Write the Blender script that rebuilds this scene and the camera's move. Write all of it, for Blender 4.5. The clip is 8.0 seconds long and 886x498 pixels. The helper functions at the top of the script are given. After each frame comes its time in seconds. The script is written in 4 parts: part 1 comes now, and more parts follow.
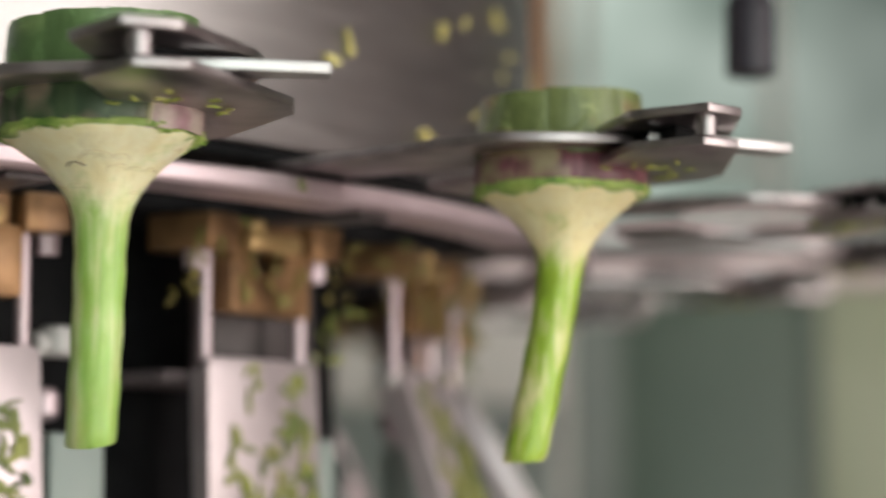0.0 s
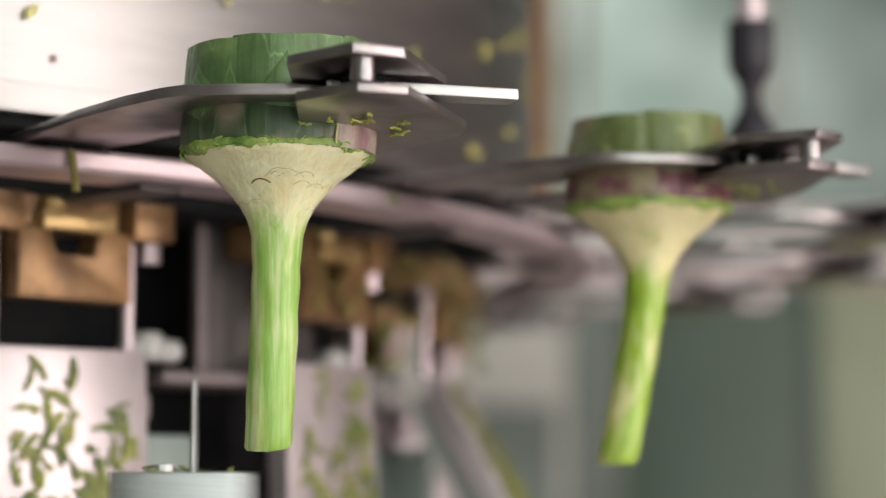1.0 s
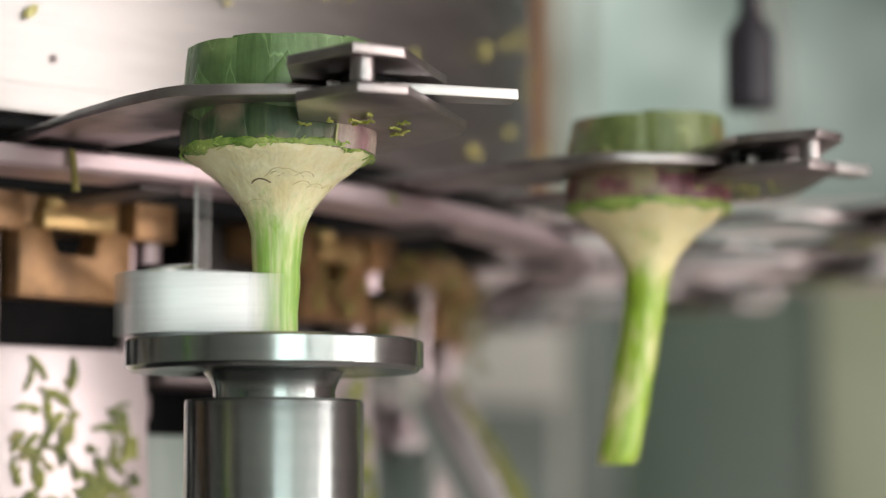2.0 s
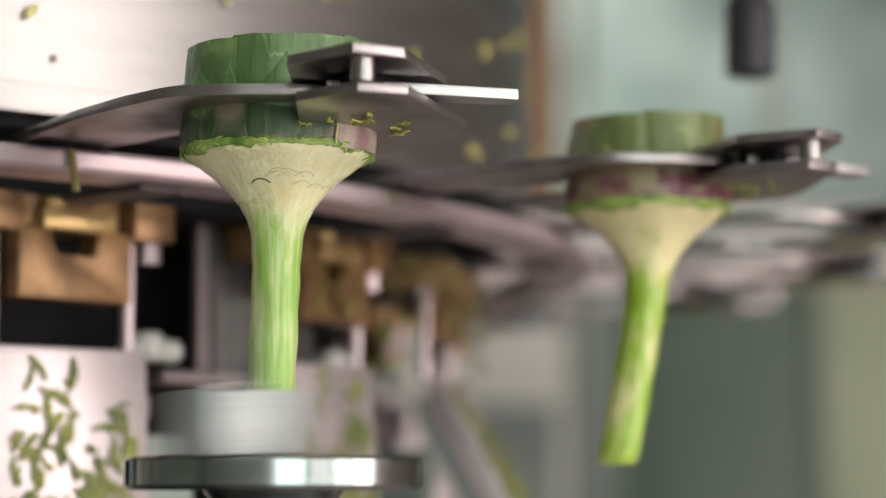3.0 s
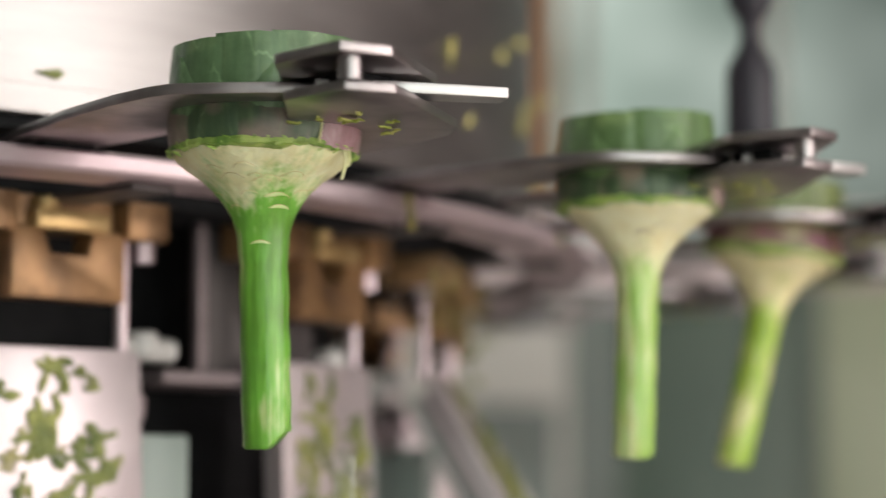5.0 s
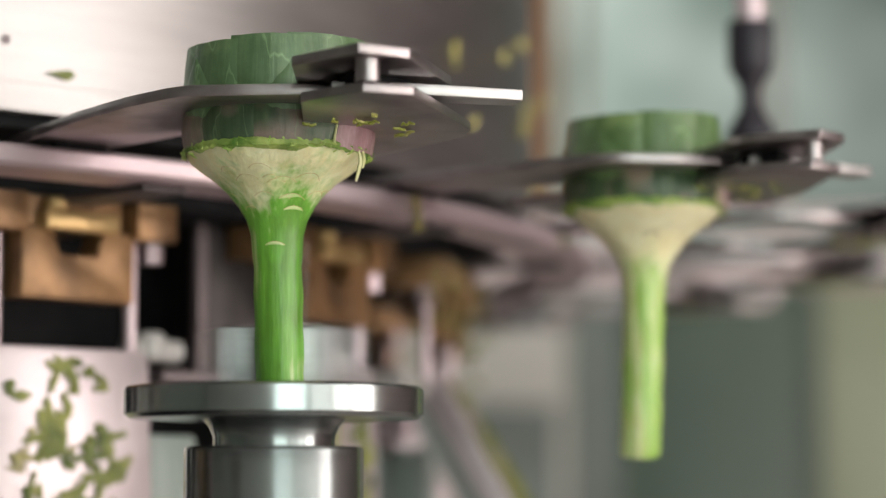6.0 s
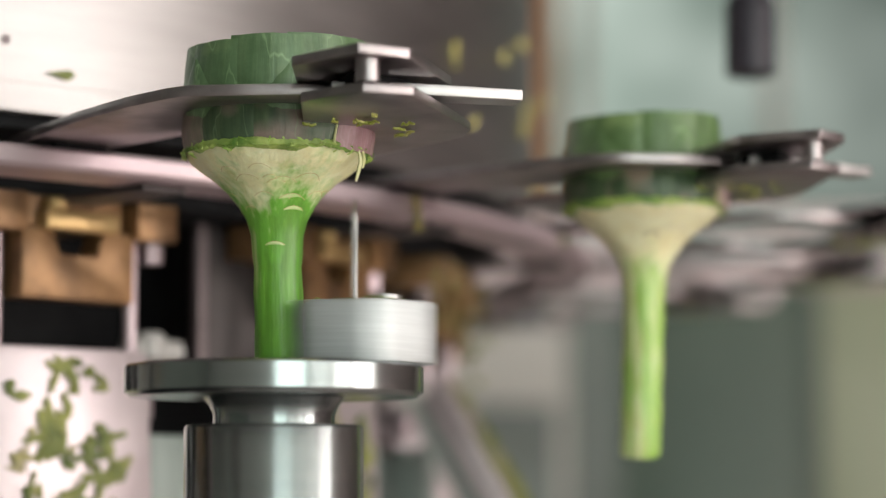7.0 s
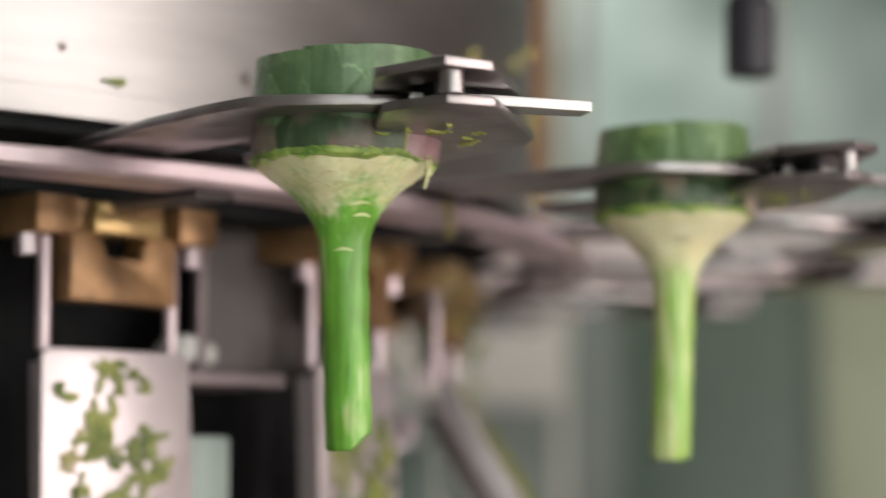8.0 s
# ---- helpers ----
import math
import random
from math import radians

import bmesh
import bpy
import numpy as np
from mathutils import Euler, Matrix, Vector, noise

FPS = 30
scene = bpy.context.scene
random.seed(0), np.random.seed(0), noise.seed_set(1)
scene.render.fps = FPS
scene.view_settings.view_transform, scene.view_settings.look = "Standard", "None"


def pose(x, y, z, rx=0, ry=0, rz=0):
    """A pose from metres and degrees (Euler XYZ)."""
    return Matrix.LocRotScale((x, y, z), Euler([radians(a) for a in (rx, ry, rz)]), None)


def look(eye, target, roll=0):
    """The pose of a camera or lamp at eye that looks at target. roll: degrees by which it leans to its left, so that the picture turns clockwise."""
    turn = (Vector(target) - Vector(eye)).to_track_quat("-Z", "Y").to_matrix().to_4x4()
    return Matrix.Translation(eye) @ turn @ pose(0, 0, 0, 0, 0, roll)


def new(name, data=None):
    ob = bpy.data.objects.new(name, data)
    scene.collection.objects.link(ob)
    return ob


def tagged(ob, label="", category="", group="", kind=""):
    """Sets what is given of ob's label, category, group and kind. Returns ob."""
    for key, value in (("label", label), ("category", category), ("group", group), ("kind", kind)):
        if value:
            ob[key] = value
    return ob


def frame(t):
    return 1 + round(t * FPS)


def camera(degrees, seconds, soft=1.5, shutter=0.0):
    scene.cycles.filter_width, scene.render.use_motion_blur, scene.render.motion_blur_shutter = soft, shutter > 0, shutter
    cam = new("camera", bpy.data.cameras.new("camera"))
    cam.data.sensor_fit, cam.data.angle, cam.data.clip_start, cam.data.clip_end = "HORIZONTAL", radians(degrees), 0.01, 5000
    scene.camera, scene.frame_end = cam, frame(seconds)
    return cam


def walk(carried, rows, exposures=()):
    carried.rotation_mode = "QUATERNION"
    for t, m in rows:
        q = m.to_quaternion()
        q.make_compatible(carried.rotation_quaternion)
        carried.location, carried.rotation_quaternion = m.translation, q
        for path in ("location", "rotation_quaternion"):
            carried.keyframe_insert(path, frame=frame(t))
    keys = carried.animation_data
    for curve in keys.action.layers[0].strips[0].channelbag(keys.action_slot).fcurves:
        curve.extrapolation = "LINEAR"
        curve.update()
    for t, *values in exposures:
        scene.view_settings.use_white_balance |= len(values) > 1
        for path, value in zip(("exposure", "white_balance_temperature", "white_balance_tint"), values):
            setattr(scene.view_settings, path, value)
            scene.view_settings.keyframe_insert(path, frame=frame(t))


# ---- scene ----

# ---- camera ----
Z0 = 1.25                      # height of the gripper plates above the floor
cam = camera(20.0, 8.0, soft=1.25, shutter=0.5)
EYE = pose(0.6051, -1.6218, Z0 - 0.1612, 90 + 5.66, 0.0, 0.0)
walk(cam, [(0.0, EYE), (8.0, EYE)], [(0.0, 0.0, 6800, 7.5), (8.0, 0.0, 6800, 7.5)])
cam.data.dof.use_dof = True
cam.data.dof.focus_distance = 0.985
cam.data.dof.aperture_fstop = 4.6

STATIONS, STEP, REST = 20, 18.0, -48.75
RAD = 0.815                    # radius of the artichokes' circle

# ---- world and light ----
world = bpy.data.worlds.new("world")
scene.world = world
world.use_nodes = True
bg = world.node_tree.nodes["Background"]
sky = world.node_tree.nodes.new("ShaderNodeTexSky")
sky.sky_type = "NISHITA"
sky.sun_disc = False
sky.sun_elevation, sky.sun_rotation = radians(40), radians(250)
world.node_tree.links.new(sky.outputs[0], bg.inputs[0])
bg.inputs[1].default_value = 0.12


def area_lamp(name, m, sx, sy, watts, colour):
    data = bpy.data.lights.new(name, "AREA")
    data.shape, data.size, data.size_y, data.energy, data.color = "RECTANGLE", sx, sy, watts, colour
    ob = new(name, data)
    ob.matrix_world = m
    return ob


# daylight in unseen hall windows, added where the steel's highlights point
SOUTH_WINDOWS = ((0.75, 2.25, 52, (0.88, 1.0, 0.965)), (2.55, 4.0, 33, (0.98, 0.97, 0.94)))
EAST_WINDOWS = ((-3.75, -2.45, 50, (0.98, 0.955, 0.925)), (-2.25, -0.95, 80, (1.0, 0.91, 0.89)))
for a, b, watts, colour in SOUTH_WINDOWS:
    area_lamp("window_daylight", look(((a + b) / 2, -3.92, 1.6), ((a + b) / 2 - 0.3, 0.0, 1.5)), b - a, 2.6, watts, colour)
for a, b, watts, colour in EAST_WINDOWS:
    area_lamp("window_daylight", look((4.12, (a + b) / 2, 1.6), (0.0, (a + b) / 2 + 0.3, 1.5)), b - a, 2.6, watts, colour)


# ---- materials ----
def mat(name, base, rough=0.5, metal=0.0, base2=None, scale=40.0, stretch=(1, 1, 1), bump=0.0, bump_scale=None,
        rough_var=0.0, detail=5.0, contrast=(0.35, 0.65), spec=0.5, sub=0.0):
    m = bpy.data.materials.new(name)
    m.use_nodes = True
    nt = m.node_tree
    p = nt.nodes["Principled BSDF"]
    p.inputs["Roughness"].default_value, p.inputs["Metallic"].default_value = rough, metal
    p.inputs["Specular IOR Level"].default_value = spec
    p.inputs["Base Color"].default_value = (*base, 1)
    if sub:
        p.inputs["Subsurface Weight"].default_value = sub
        p.inputs["Subsurface Radius"].default_value = (0.004, 0.004, 0.002)
    tc = nt.nodes.new("ShaderNodeTexCoord")
    mp = nt.nodes.new("ShaderNodeMapping")
    mp.inputs["Scale"].default_value = stretch
    nt.links.new(tc.outputs["Object"], mp.inputs[0])
    n = nt.nodes.new("ShaderNodeTexNoise")
    n.inputs["Scale"].default_value, n.inputs["Detail"].default_value = scale, detail
    nt.links.new(mp.outputs[0], n.inputs["Vector"])
    if base2:
        r = nt.nodes.new("ShaderNodeValToRGB")
        r.color_ramp.elements[0].position, r.color_ramp.elements[1].position = contrast
        r.color_ramp.elements[0].color, r.color_ramp.elements[1].color = (*base, 1), (*base2, 1)
        nt.links.new(n.outputs[0], r.inputs[0])
        nt.links.new(r.outputs[0], p.inputs["Base Color"])
    if rough_var:
        mr = nt.nodes.new("ShaderNodeMapRange")
        mr.inputs[3].default_value, mr.inputs[4].default_value = max(rough - rough_var, 0.02), rough + rough_var
        nt.links.new(n.outputs[0], mr.inputs[0])
        nt.links.new(mr.outputs[0], p.inputs["Roughness"])
    if bump:
        n2 = nt.nodes.new("ShaderNodeTexNoise")
        n2.inputs["Scale"].default_value, n2.inputs["Detail"].default_value = bump_scale or scale * 4, 4
        nt.links.new(mp.outputs[0], n2.inputs["Vector"])
        b = nt.nodes.new("ShaderNodeBump")
        b.inputs["Strength"].default_value, b.inputs["Distance"].default_value = bump, 0.001
        nt.links.new(n2.outputs[0], b.inputs["Height"])
        nt.links.new(b.outputs[0], p.inputs["Normal"])
    return m


STEEL = mat("stainless_steel", (0.40, 0.39, 0.395), 0.42, 1.0, (0.62, 0.60, 0.60), 30, bump=0.04, bump_scale=300, rough_var=0.08)
TURNED = mat("turned_steel", (0.335, 0.365, 0.368), 0.24, 1.0, (0.365, 0.39, 0.39), 12, (1, 1, 40), rough_var=0.06)
TURNED.node_tree.nodes["Principled BSDF"].inputs["Anisotropic"].default_value = 0.7
TURNED.node_tree.nodes["Principled BSDF"].inputs["Anisotropic Rotation"].default_value = 0.25
tangent = TURNED.node_tree.nodes.new("ShaderNodeTangent")
tangent.direction_type, tangent.axis = "RADIAL", "Z"
TURNED.node_tree.links.new(tangent.outputs[0], TURNED.node_tree.nodes["Principled BSDF"].inputs["Tangent"])
PLATE = mat("worn_plate_steel", (0.290, 0.256, 0.262), 0.36, 1.0, (0.42, 0.372, 0.380), 60, bump=0.04, bump_scale=400, rough_var=0.08)
DRUM = mat("satin_drum_steel", (0.300, 0.288, 0.286), 0.38, 1.0, (0.345, 0.331, 0.328), 14, (1, 1, 8), bump=0.03, bump_scale=120, rough_var=0.05)
PINK = mat("rosy_satin_steel", (0.54, 0.43, 0.462), 0.46, 0.8, (0.66, 0.54, 0.575), 20, bump=0.05, bump_scale=200, rough_var=0.08)
SHEET = mat("pale_sheet_steel", (0.50, 0.43, 0.447), 0.38, 0.6, (0.60, 0.525, 0.543), 25, bump=0.05, bump_scale=150, rough_var=0.08)
BRONZE = mat("bronze_casting", (0.13, 0.070, 0.032), 0.38, 0.5, (0.35, 0.195, 0.092), 38, bump=0.1, bump_scale=300, rough_var=0.12)
BRASS = mat("worn_brass", (0.40, 0.26, 0.11), 0.33, 0.6, (0.60, 0.42, 0.20), 40, bump=0.08, bump_scale=300, rough_var=0.1)
# this black also stands for the shade under the drum and behind the brackets
BLACK = mat("black_plastic", (0.006, 0.006, 0.007), 0.75, 0.0, (0.012, 0.012, 0.013), 50, bump=0.05, spec=0.15)
PURPLE = mat("dark_violet_plastic", (0.014, 0.011, 0.019), 0.5, 0.0, (0.022, 0.017, 0.027), 50, bump=0.03)
ALU = mat("milled_aluminium", (0.50, 0.52, 0.53), 0.5, 0.7, (0.58, 0.60, 0.61), 40, (1, 1, 20), bump=0.06, bump_scale=300, rough_var=0.08)
SCRAP = mat("leaf_scraps", (0.07, 0.105, 0.022), 0.55, 0.0, (0.30, 0.31, 0.08), 45, bump=0.2, bump_scale=600)
DRY_SCRAP = mat("yellowed_leaf_scraps", (0.27, 0.26, 0.08), 0.55, 0.0, (0.46, 0.40, 0.20), 60, bump=0.2, bump_scale=600)
TAN_SCRAP = mat("dried_leaf_scraps", (0.16, 0.13, 0.035), 0.55, 0.0, (0.30, 0.24, 0.07), 60, bump=0.2)
LIME_SCRAP = mat("lime_leaf_scraps", (0.30, 0.36, 0.05), 0.5, 0.0, (0.52, 0.50, 0.16), 120, bump=0.2)
PALE_SCRAP = mat("pale_leaf_scraps", (0.50, 0.42, 0.14), 0.5, 0.0, (0.62, 0.56, 0.22), 60, bump=0.2)
WALL = mat("greenish_wall_panel", (0.15, 0.18, 0.16), 0.6, 0.0, (0.24, 0.275, 0.24), 1.5, bump=0.02)
# rose colour of the unseen east wall, chosen to tint reflections in the steel
ROSY_WALL = mat("rosy_wall_paint", (0.66, 0.50, 0.51), 0.7, 0.0, (0.74, 0.58, 0.585), 2.0, bump=0.02)
WHITE_WALL = mat("white_wall", (0.62, 0.66, 0.64), 0.7, 0.0, (0.70, 0.72, 0.70), 2.0, bump=0.02)
# unseen floor, pale and rosy to throw warm light onto the undersides
ROSY_FLOOR = mat("rosy_resin_floor", (0.56, 0.48, 0.465), 0.6, 0.0, (0.66, 0.57, 0.55), 3.0, bump=0.1, bump_scale=60)
RUST = mat("brown_post_paint", (0.36, 0.17, 0.085), 0.5, 0.0, (0.46, 0.25, 0.14), 8, bump=0.05)
CREAM = mat("cream_painted_post", (0.44, 0.48, 0.33), 0.5, 0.0, (0.52, 0.56, 0.41), 5, bump=0.03)

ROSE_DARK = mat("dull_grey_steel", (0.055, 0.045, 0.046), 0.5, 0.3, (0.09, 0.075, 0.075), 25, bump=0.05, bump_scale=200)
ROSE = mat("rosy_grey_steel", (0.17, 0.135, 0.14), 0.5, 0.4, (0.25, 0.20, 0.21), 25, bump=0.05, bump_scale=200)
GREY_PAINT = mat("pale_grey_paint", (0.70, 0.67, 0.63), 0.5, 0.0, (0.76, 0.73, 0.69), 4, bump=0.03)
GREY_GREEN = mat("grey_green_paint", (0.18, 0.20, 0.19), 0.45, 0.0, (0.27, 0.32, 0.295), 4, bump=0.03)
GUARD = mat("guard_sheet_paint", (0.112, 0.158, 0.125), 0.4, 0.0, (0.138, 0.188, 0.150), 2.5, bump=0.03)
FRAME_PAINT = mat("rosy_frame_paint", (0.54, 0.43, 0.437), 0.5, 0.0, (0.62, 0.50, 0.505), 6, bump=0.03)
FITTING = mat("pale_plastic_fitting", (0.48, 0.47, 0.46), 0.35, 0.0, (0.60, 0.58, 0.56), 30, bump=0.03)
RUBBER = mat("black_rubber", (0.012, 0.012, 0.012), 0.6, 0.0, (0.02, 0.02, 0.02), 80, bump=0.1)


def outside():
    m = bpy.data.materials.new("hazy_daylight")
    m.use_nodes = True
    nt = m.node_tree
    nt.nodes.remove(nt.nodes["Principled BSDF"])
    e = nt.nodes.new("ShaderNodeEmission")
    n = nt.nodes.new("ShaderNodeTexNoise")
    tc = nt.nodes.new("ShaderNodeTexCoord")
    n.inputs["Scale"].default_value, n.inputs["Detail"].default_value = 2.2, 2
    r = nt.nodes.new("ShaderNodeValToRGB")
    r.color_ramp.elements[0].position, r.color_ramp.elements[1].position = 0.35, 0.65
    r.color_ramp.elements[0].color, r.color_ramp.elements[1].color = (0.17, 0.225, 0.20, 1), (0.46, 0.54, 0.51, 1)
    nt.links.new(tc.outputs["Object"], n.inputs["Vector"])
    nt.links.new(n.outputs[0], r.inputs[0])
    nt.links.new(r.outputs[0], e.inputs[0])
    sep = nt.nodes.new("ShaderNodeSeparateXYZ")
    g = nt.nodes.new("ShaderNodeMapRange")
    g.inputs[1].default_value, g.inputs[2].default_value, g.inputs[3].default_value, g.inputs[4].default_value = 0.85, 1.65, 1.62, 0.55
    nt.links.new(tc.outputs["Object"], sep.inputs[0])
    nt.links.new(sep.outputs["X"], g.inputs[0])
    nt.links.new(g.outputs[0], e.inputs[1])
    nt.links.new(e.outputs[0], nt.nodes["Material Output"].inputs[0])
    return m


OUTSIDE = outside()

# ---- mesh helpers ----
def mesh_object(name, bm, material, parent=None, label="", smooth=40):
    me = bpy.data.meshes.new(name)
    bmesh.ops.recalc_face_normals(bm, faces=bm.faces)
    bm.to_mesh(me)
    bm.free()
    me.materials.append(material)
    if smooth:
        me.polygons.foreach_set("use_smooth", [True] * len(me.polygons))
        me.set_sharp_from_angle(angle=radians(smooth))
    ob = new(name, me)
    ob.parent = parent
    if label:
        ob["label"] = label
    return ob


def part(name, bm, material, parent, label=""):
    return mesh_object(name, bm, material, parent, label)


def again(ob, parent, m):
    """The same mesh once more, as a part of another thing."""
    o = new(ob.name.split(".")[0], ob.data)
    o.parent = parent
    o.matrix_basis = m
    if "label" in ob:
        o["label"] = ob["label"]
    return o


def thing(name, label, category, m=None, group="", kind=""):
    ob = new(name)
    ob.empty_display_size = 0.05
    if m is not None:
        ob.matrix_basis = m
    return tagged(ob, label, category, group, kind)


def lathe(profile, seg=64, closed=False):
    """A turned body from (radius, z) pairs, from bottom to top."""
    bm = bmesh.new()
    rings = []
    for r, z in profile:
        if r < 1e-6:
            rings.append([bm.verts.new((0, 0, z))])
        else:
            rings.append([bm.verts.new((r * math.cos(2 * math.pi * i / seg), r * math.sin(2 * math.pi * i / seg), z)) for i in range(seg)])
    pairs = list(zip(rings, rings[1:])) + ([(rings[-1], rings[0])] if closed else [])
    for a, b in pairs:
        for i in range(seg):
            j = (i + 1) % seg
            if len(a) == 1:
                bm.faces.new((a[0], b[j], b[i]))
            elif len(b) == 1:
                bm.faces.new((a[i], a[j], b[0]))
            else:
                bm.faces.new((a[i], a[j], b[j], b[i]))
    return bm


def prism(outline, z0, z1, bevel=0.0):
    """A plate with that outline, from z0 to z1."""
    bm = bmesh.new()
    vs = [bm.verts.new((x, y, z0)) for x, y in outline]
    f = bm.faces.new(vs)
    ext = bmesh.ops.extrude_face_region(bm, geom=[f])
    for v in ext["geom"]:
        if isinstance(v, bmesh.types.BMVert):
            v.co.z = z1
    bmesh.ops.recalc_face_normals(bm, faces=bm.faces)
    if bevel:
        edges = [e for e in bm.edges if e.calc_face_angle(0) > radians(40)]
        bmesh.ops.bevel(bm, geom=edges, offset=bevel, segments=2, affect="EDGES", profile=0.5)
    return bm


def box(x0, x1, y0, y1, z0, z1, bevel=0.0):
    return prism([(x0, y0), (x1, y0), (x1, y1), (x0, y1)], z0, z1, bevel)


def join(*bms):
    out = bmesh.new()
    for b in bms:
        me = bpy.data.meshes.new("tmp")
        b.to_mesh(me)
        b.free()
        out.from_mesh(me)
        bpy.data.meshes.remove(me)
    return out


def moved(bm, m):
    bmesh.ops.transform(bm, matrix=m, verts=bm.verts)
    return bm


def rod(p, q, r, seg=16, bevel=0.0):
    p, q = Vector(p), Vector(q)
    d = q - p
    b = lathe([(0, 0), (r - bevel, 0), (r, bevel), (r, d.length - bevel), (r - bevel, d.length), (0, d.length)] if bevel
              else [(0, 0), (r, 0), (r, d.length), (0, d.length)], seg)
    return moved(b, Matrix.Translation(p) @ d.to_track_quat("Z", "Y").to_matrix().to_4x4())


def arc(r, a0, a1, n):
    return [(r * math.cos(radians(a0 + (a1 - a0) * i / n)), r * math.sin(radians(a0 + (a1 - a0) * i / n))) for i in range(n + 1)]


def spun(deg):
    return Matrix.Rotation(radians(deg), 4, "Z")


# ---- the hall ----
def hall():
    x0, x1, y0, y1, h, w = -3.0, 4.2, -4.0, 4.0, 3.2, 0.15
    tagged(mesh_object("floor", box(x0, x1, y0, y1, -0.1, 0), ROSY_FLOOR), "unseen pale rosy floor that bounces light upwards", "floor", kind="structure")
    tagged(mesh_object("ceiling", box(x0 - w, x1 + w, y0 - w, y1 + w, h, h + 0.1), WHITE_WALL), "white painted hall ceiling", "ceiling", kind="structure")

    def holed(name, along, fixed0, fixed1, a0, a1, holes, s, t, material, label):
        spans, at = [], a0
        for o0, o1 in holes:
            spans += [(at, o0, 0, h), (o0, o1, 0, s), (o0, o1, t, h)]
            at = o1
        spans.append((at, a1, 0, h))
        bms = []
        for p, q, z0, z1 in spans:
            bms.append(box(p, q, fixed0, fixed1, z0, z1) if along == "x" else box(fixed0, fixed1, p, q, z0, z1))
        tagged(mesh_object(name, join(*bms), material, smooth=0), label, "wall", kind="structure")

    tagged(mesh_object("wall_west", box(x0 - w, x0, y0, y1, 0, h), WALL), "grey green painted hall wall", "wall", kind="structure")
    holed("wall_south", "x", y0 - w, y0, x0, x1, [w[:2] for w in SOUTH_WINDOWS], 0.3, 2.9, WHITE_WALL, "white wall with two tall window openings")
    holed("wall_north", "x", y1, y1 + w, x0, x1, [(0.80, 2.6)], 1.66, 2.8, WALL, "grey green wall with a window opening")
    holed("wall_east", "y", x1, x1 + w, y0, y1, [w[:2] for w in EAST_WINDOWS], 0.3, 2.9, ROSY_WALL, "rosy painted wall with two tall window openings")
    # unseen bars before the window lamps, added to split their reflections into bands
    for k, (a, b, *_) in enumerate(SOUTH_WINDOWS):
        win = thing("window_%d" % (k + 2), "grey metal window frame with upright bars", "window", kind="structure")
        for q in range(4):
            p = a + (b - a - 0.05) * q / 3
            part("mullion", box(p, p + 0.05, y0 + 0.10, y0 + 0.15, 0.3, 2.9, 0.004), GREY_GREEN, win)
        part("transom", box(a, b, y0 + 0.152, y0 + 0.19, 1.55, 1.60, 0.004), GREY_GREEN, win)
    for k, (a, b, *_) in enumerate(EAST_WINDOWS):
        win = thing("window_%d" % (k + 4), "grey metal window frame with upright bars", "window", kind="structure")
        for q in range(4):
            p = a + (b - a - 0.05) * q / 3
            part("mullion", box(x1 - 0.15, x1 - 0.10, p, p + 0.05, 0.3, 2.9, 0.004), GREY_GREEN, win)
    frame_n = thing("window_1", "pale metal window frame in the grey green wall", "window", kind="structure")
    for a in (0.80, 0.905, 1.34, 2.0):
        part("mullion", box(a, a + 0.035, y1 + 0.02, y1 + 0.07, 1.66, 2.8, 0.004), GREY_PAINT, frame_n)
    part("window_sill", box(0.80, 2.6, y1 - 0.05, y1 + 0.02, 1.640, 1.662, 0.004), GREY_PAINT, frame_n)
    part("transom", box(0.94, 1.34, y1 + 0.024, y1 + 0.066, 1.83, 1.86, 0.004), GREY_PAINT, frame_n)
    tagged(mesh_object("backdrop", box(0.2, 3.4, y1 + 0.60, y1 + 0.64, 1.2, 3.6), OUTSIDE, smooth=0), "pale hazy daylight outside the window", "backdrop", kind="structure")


hall()


def background():
    """Guards, posts and cabinets of the hall behind the carousel."""
    post = thing("brown_post", "brown painted steel post standing on the floor", "post")
    part("shaft", box(0.762, 0.838, 3.4, 3.46, 0.006, 3.2, 0.003), RUST, post)
    part("foot_plate", box(0.72, 0.87, 3.35, 3.51, 0.0, 0.006), RUST, post)
    post = thing("cream_post", "cream painted wide post standing on the floor", "post")
    part("shaft", box(1.305, 1.50, 3.06, 3.18, 0.008, 1.545, 0.008), CREAM, post)
    part("foot_plate", box(1.29, 1.54, 3.055, 3.21, 0.0, 0.008), CREAM, post)
    cab = thing("control_cabinet", "pale grey metal control cabinet on the floor", "cabinet")
    part("body", box(0.30, 0.832, 2.9, 3.3, 0.08, 1.49, 0.006), GREY_PAINT, cab)
    part("door", box(0.32, 0.81, 2.885, 2.899, 0.10, 1.255, 0.004), GREY_GREEN, cab, "grey green cabinet door")
    part("panel", box(0.32, 0.81, 2.885, 2.899, 1.265, 1.475, 0.004), GREY_PAINT, cab, "pale upper panel")
    part("plinth", box(0.32, 0.81, 2.93, 3.28, 0.0, 0.08), BLACK, cab)
    guard = thing("guard_panel", "grey green machine guard panel in a light frame", "panel")
    part("sheet", box(0.93, 1.288, 3.02, 3.03, 0.05, 1.50, 0.002), GUARD, guard)
    for a, b in ((0.835, 0.93), (1.288, 1.302)):
        part("upright", box(a, b, 3.0, 3.05, 0.0, 1.53, 0.003), GREY_GREEN, guard)
    part("rail", box(0.93, 1.288, 3.005, 3.045, 1.50, 1.53, 0.003), GREY_GREEN, guard)


background()


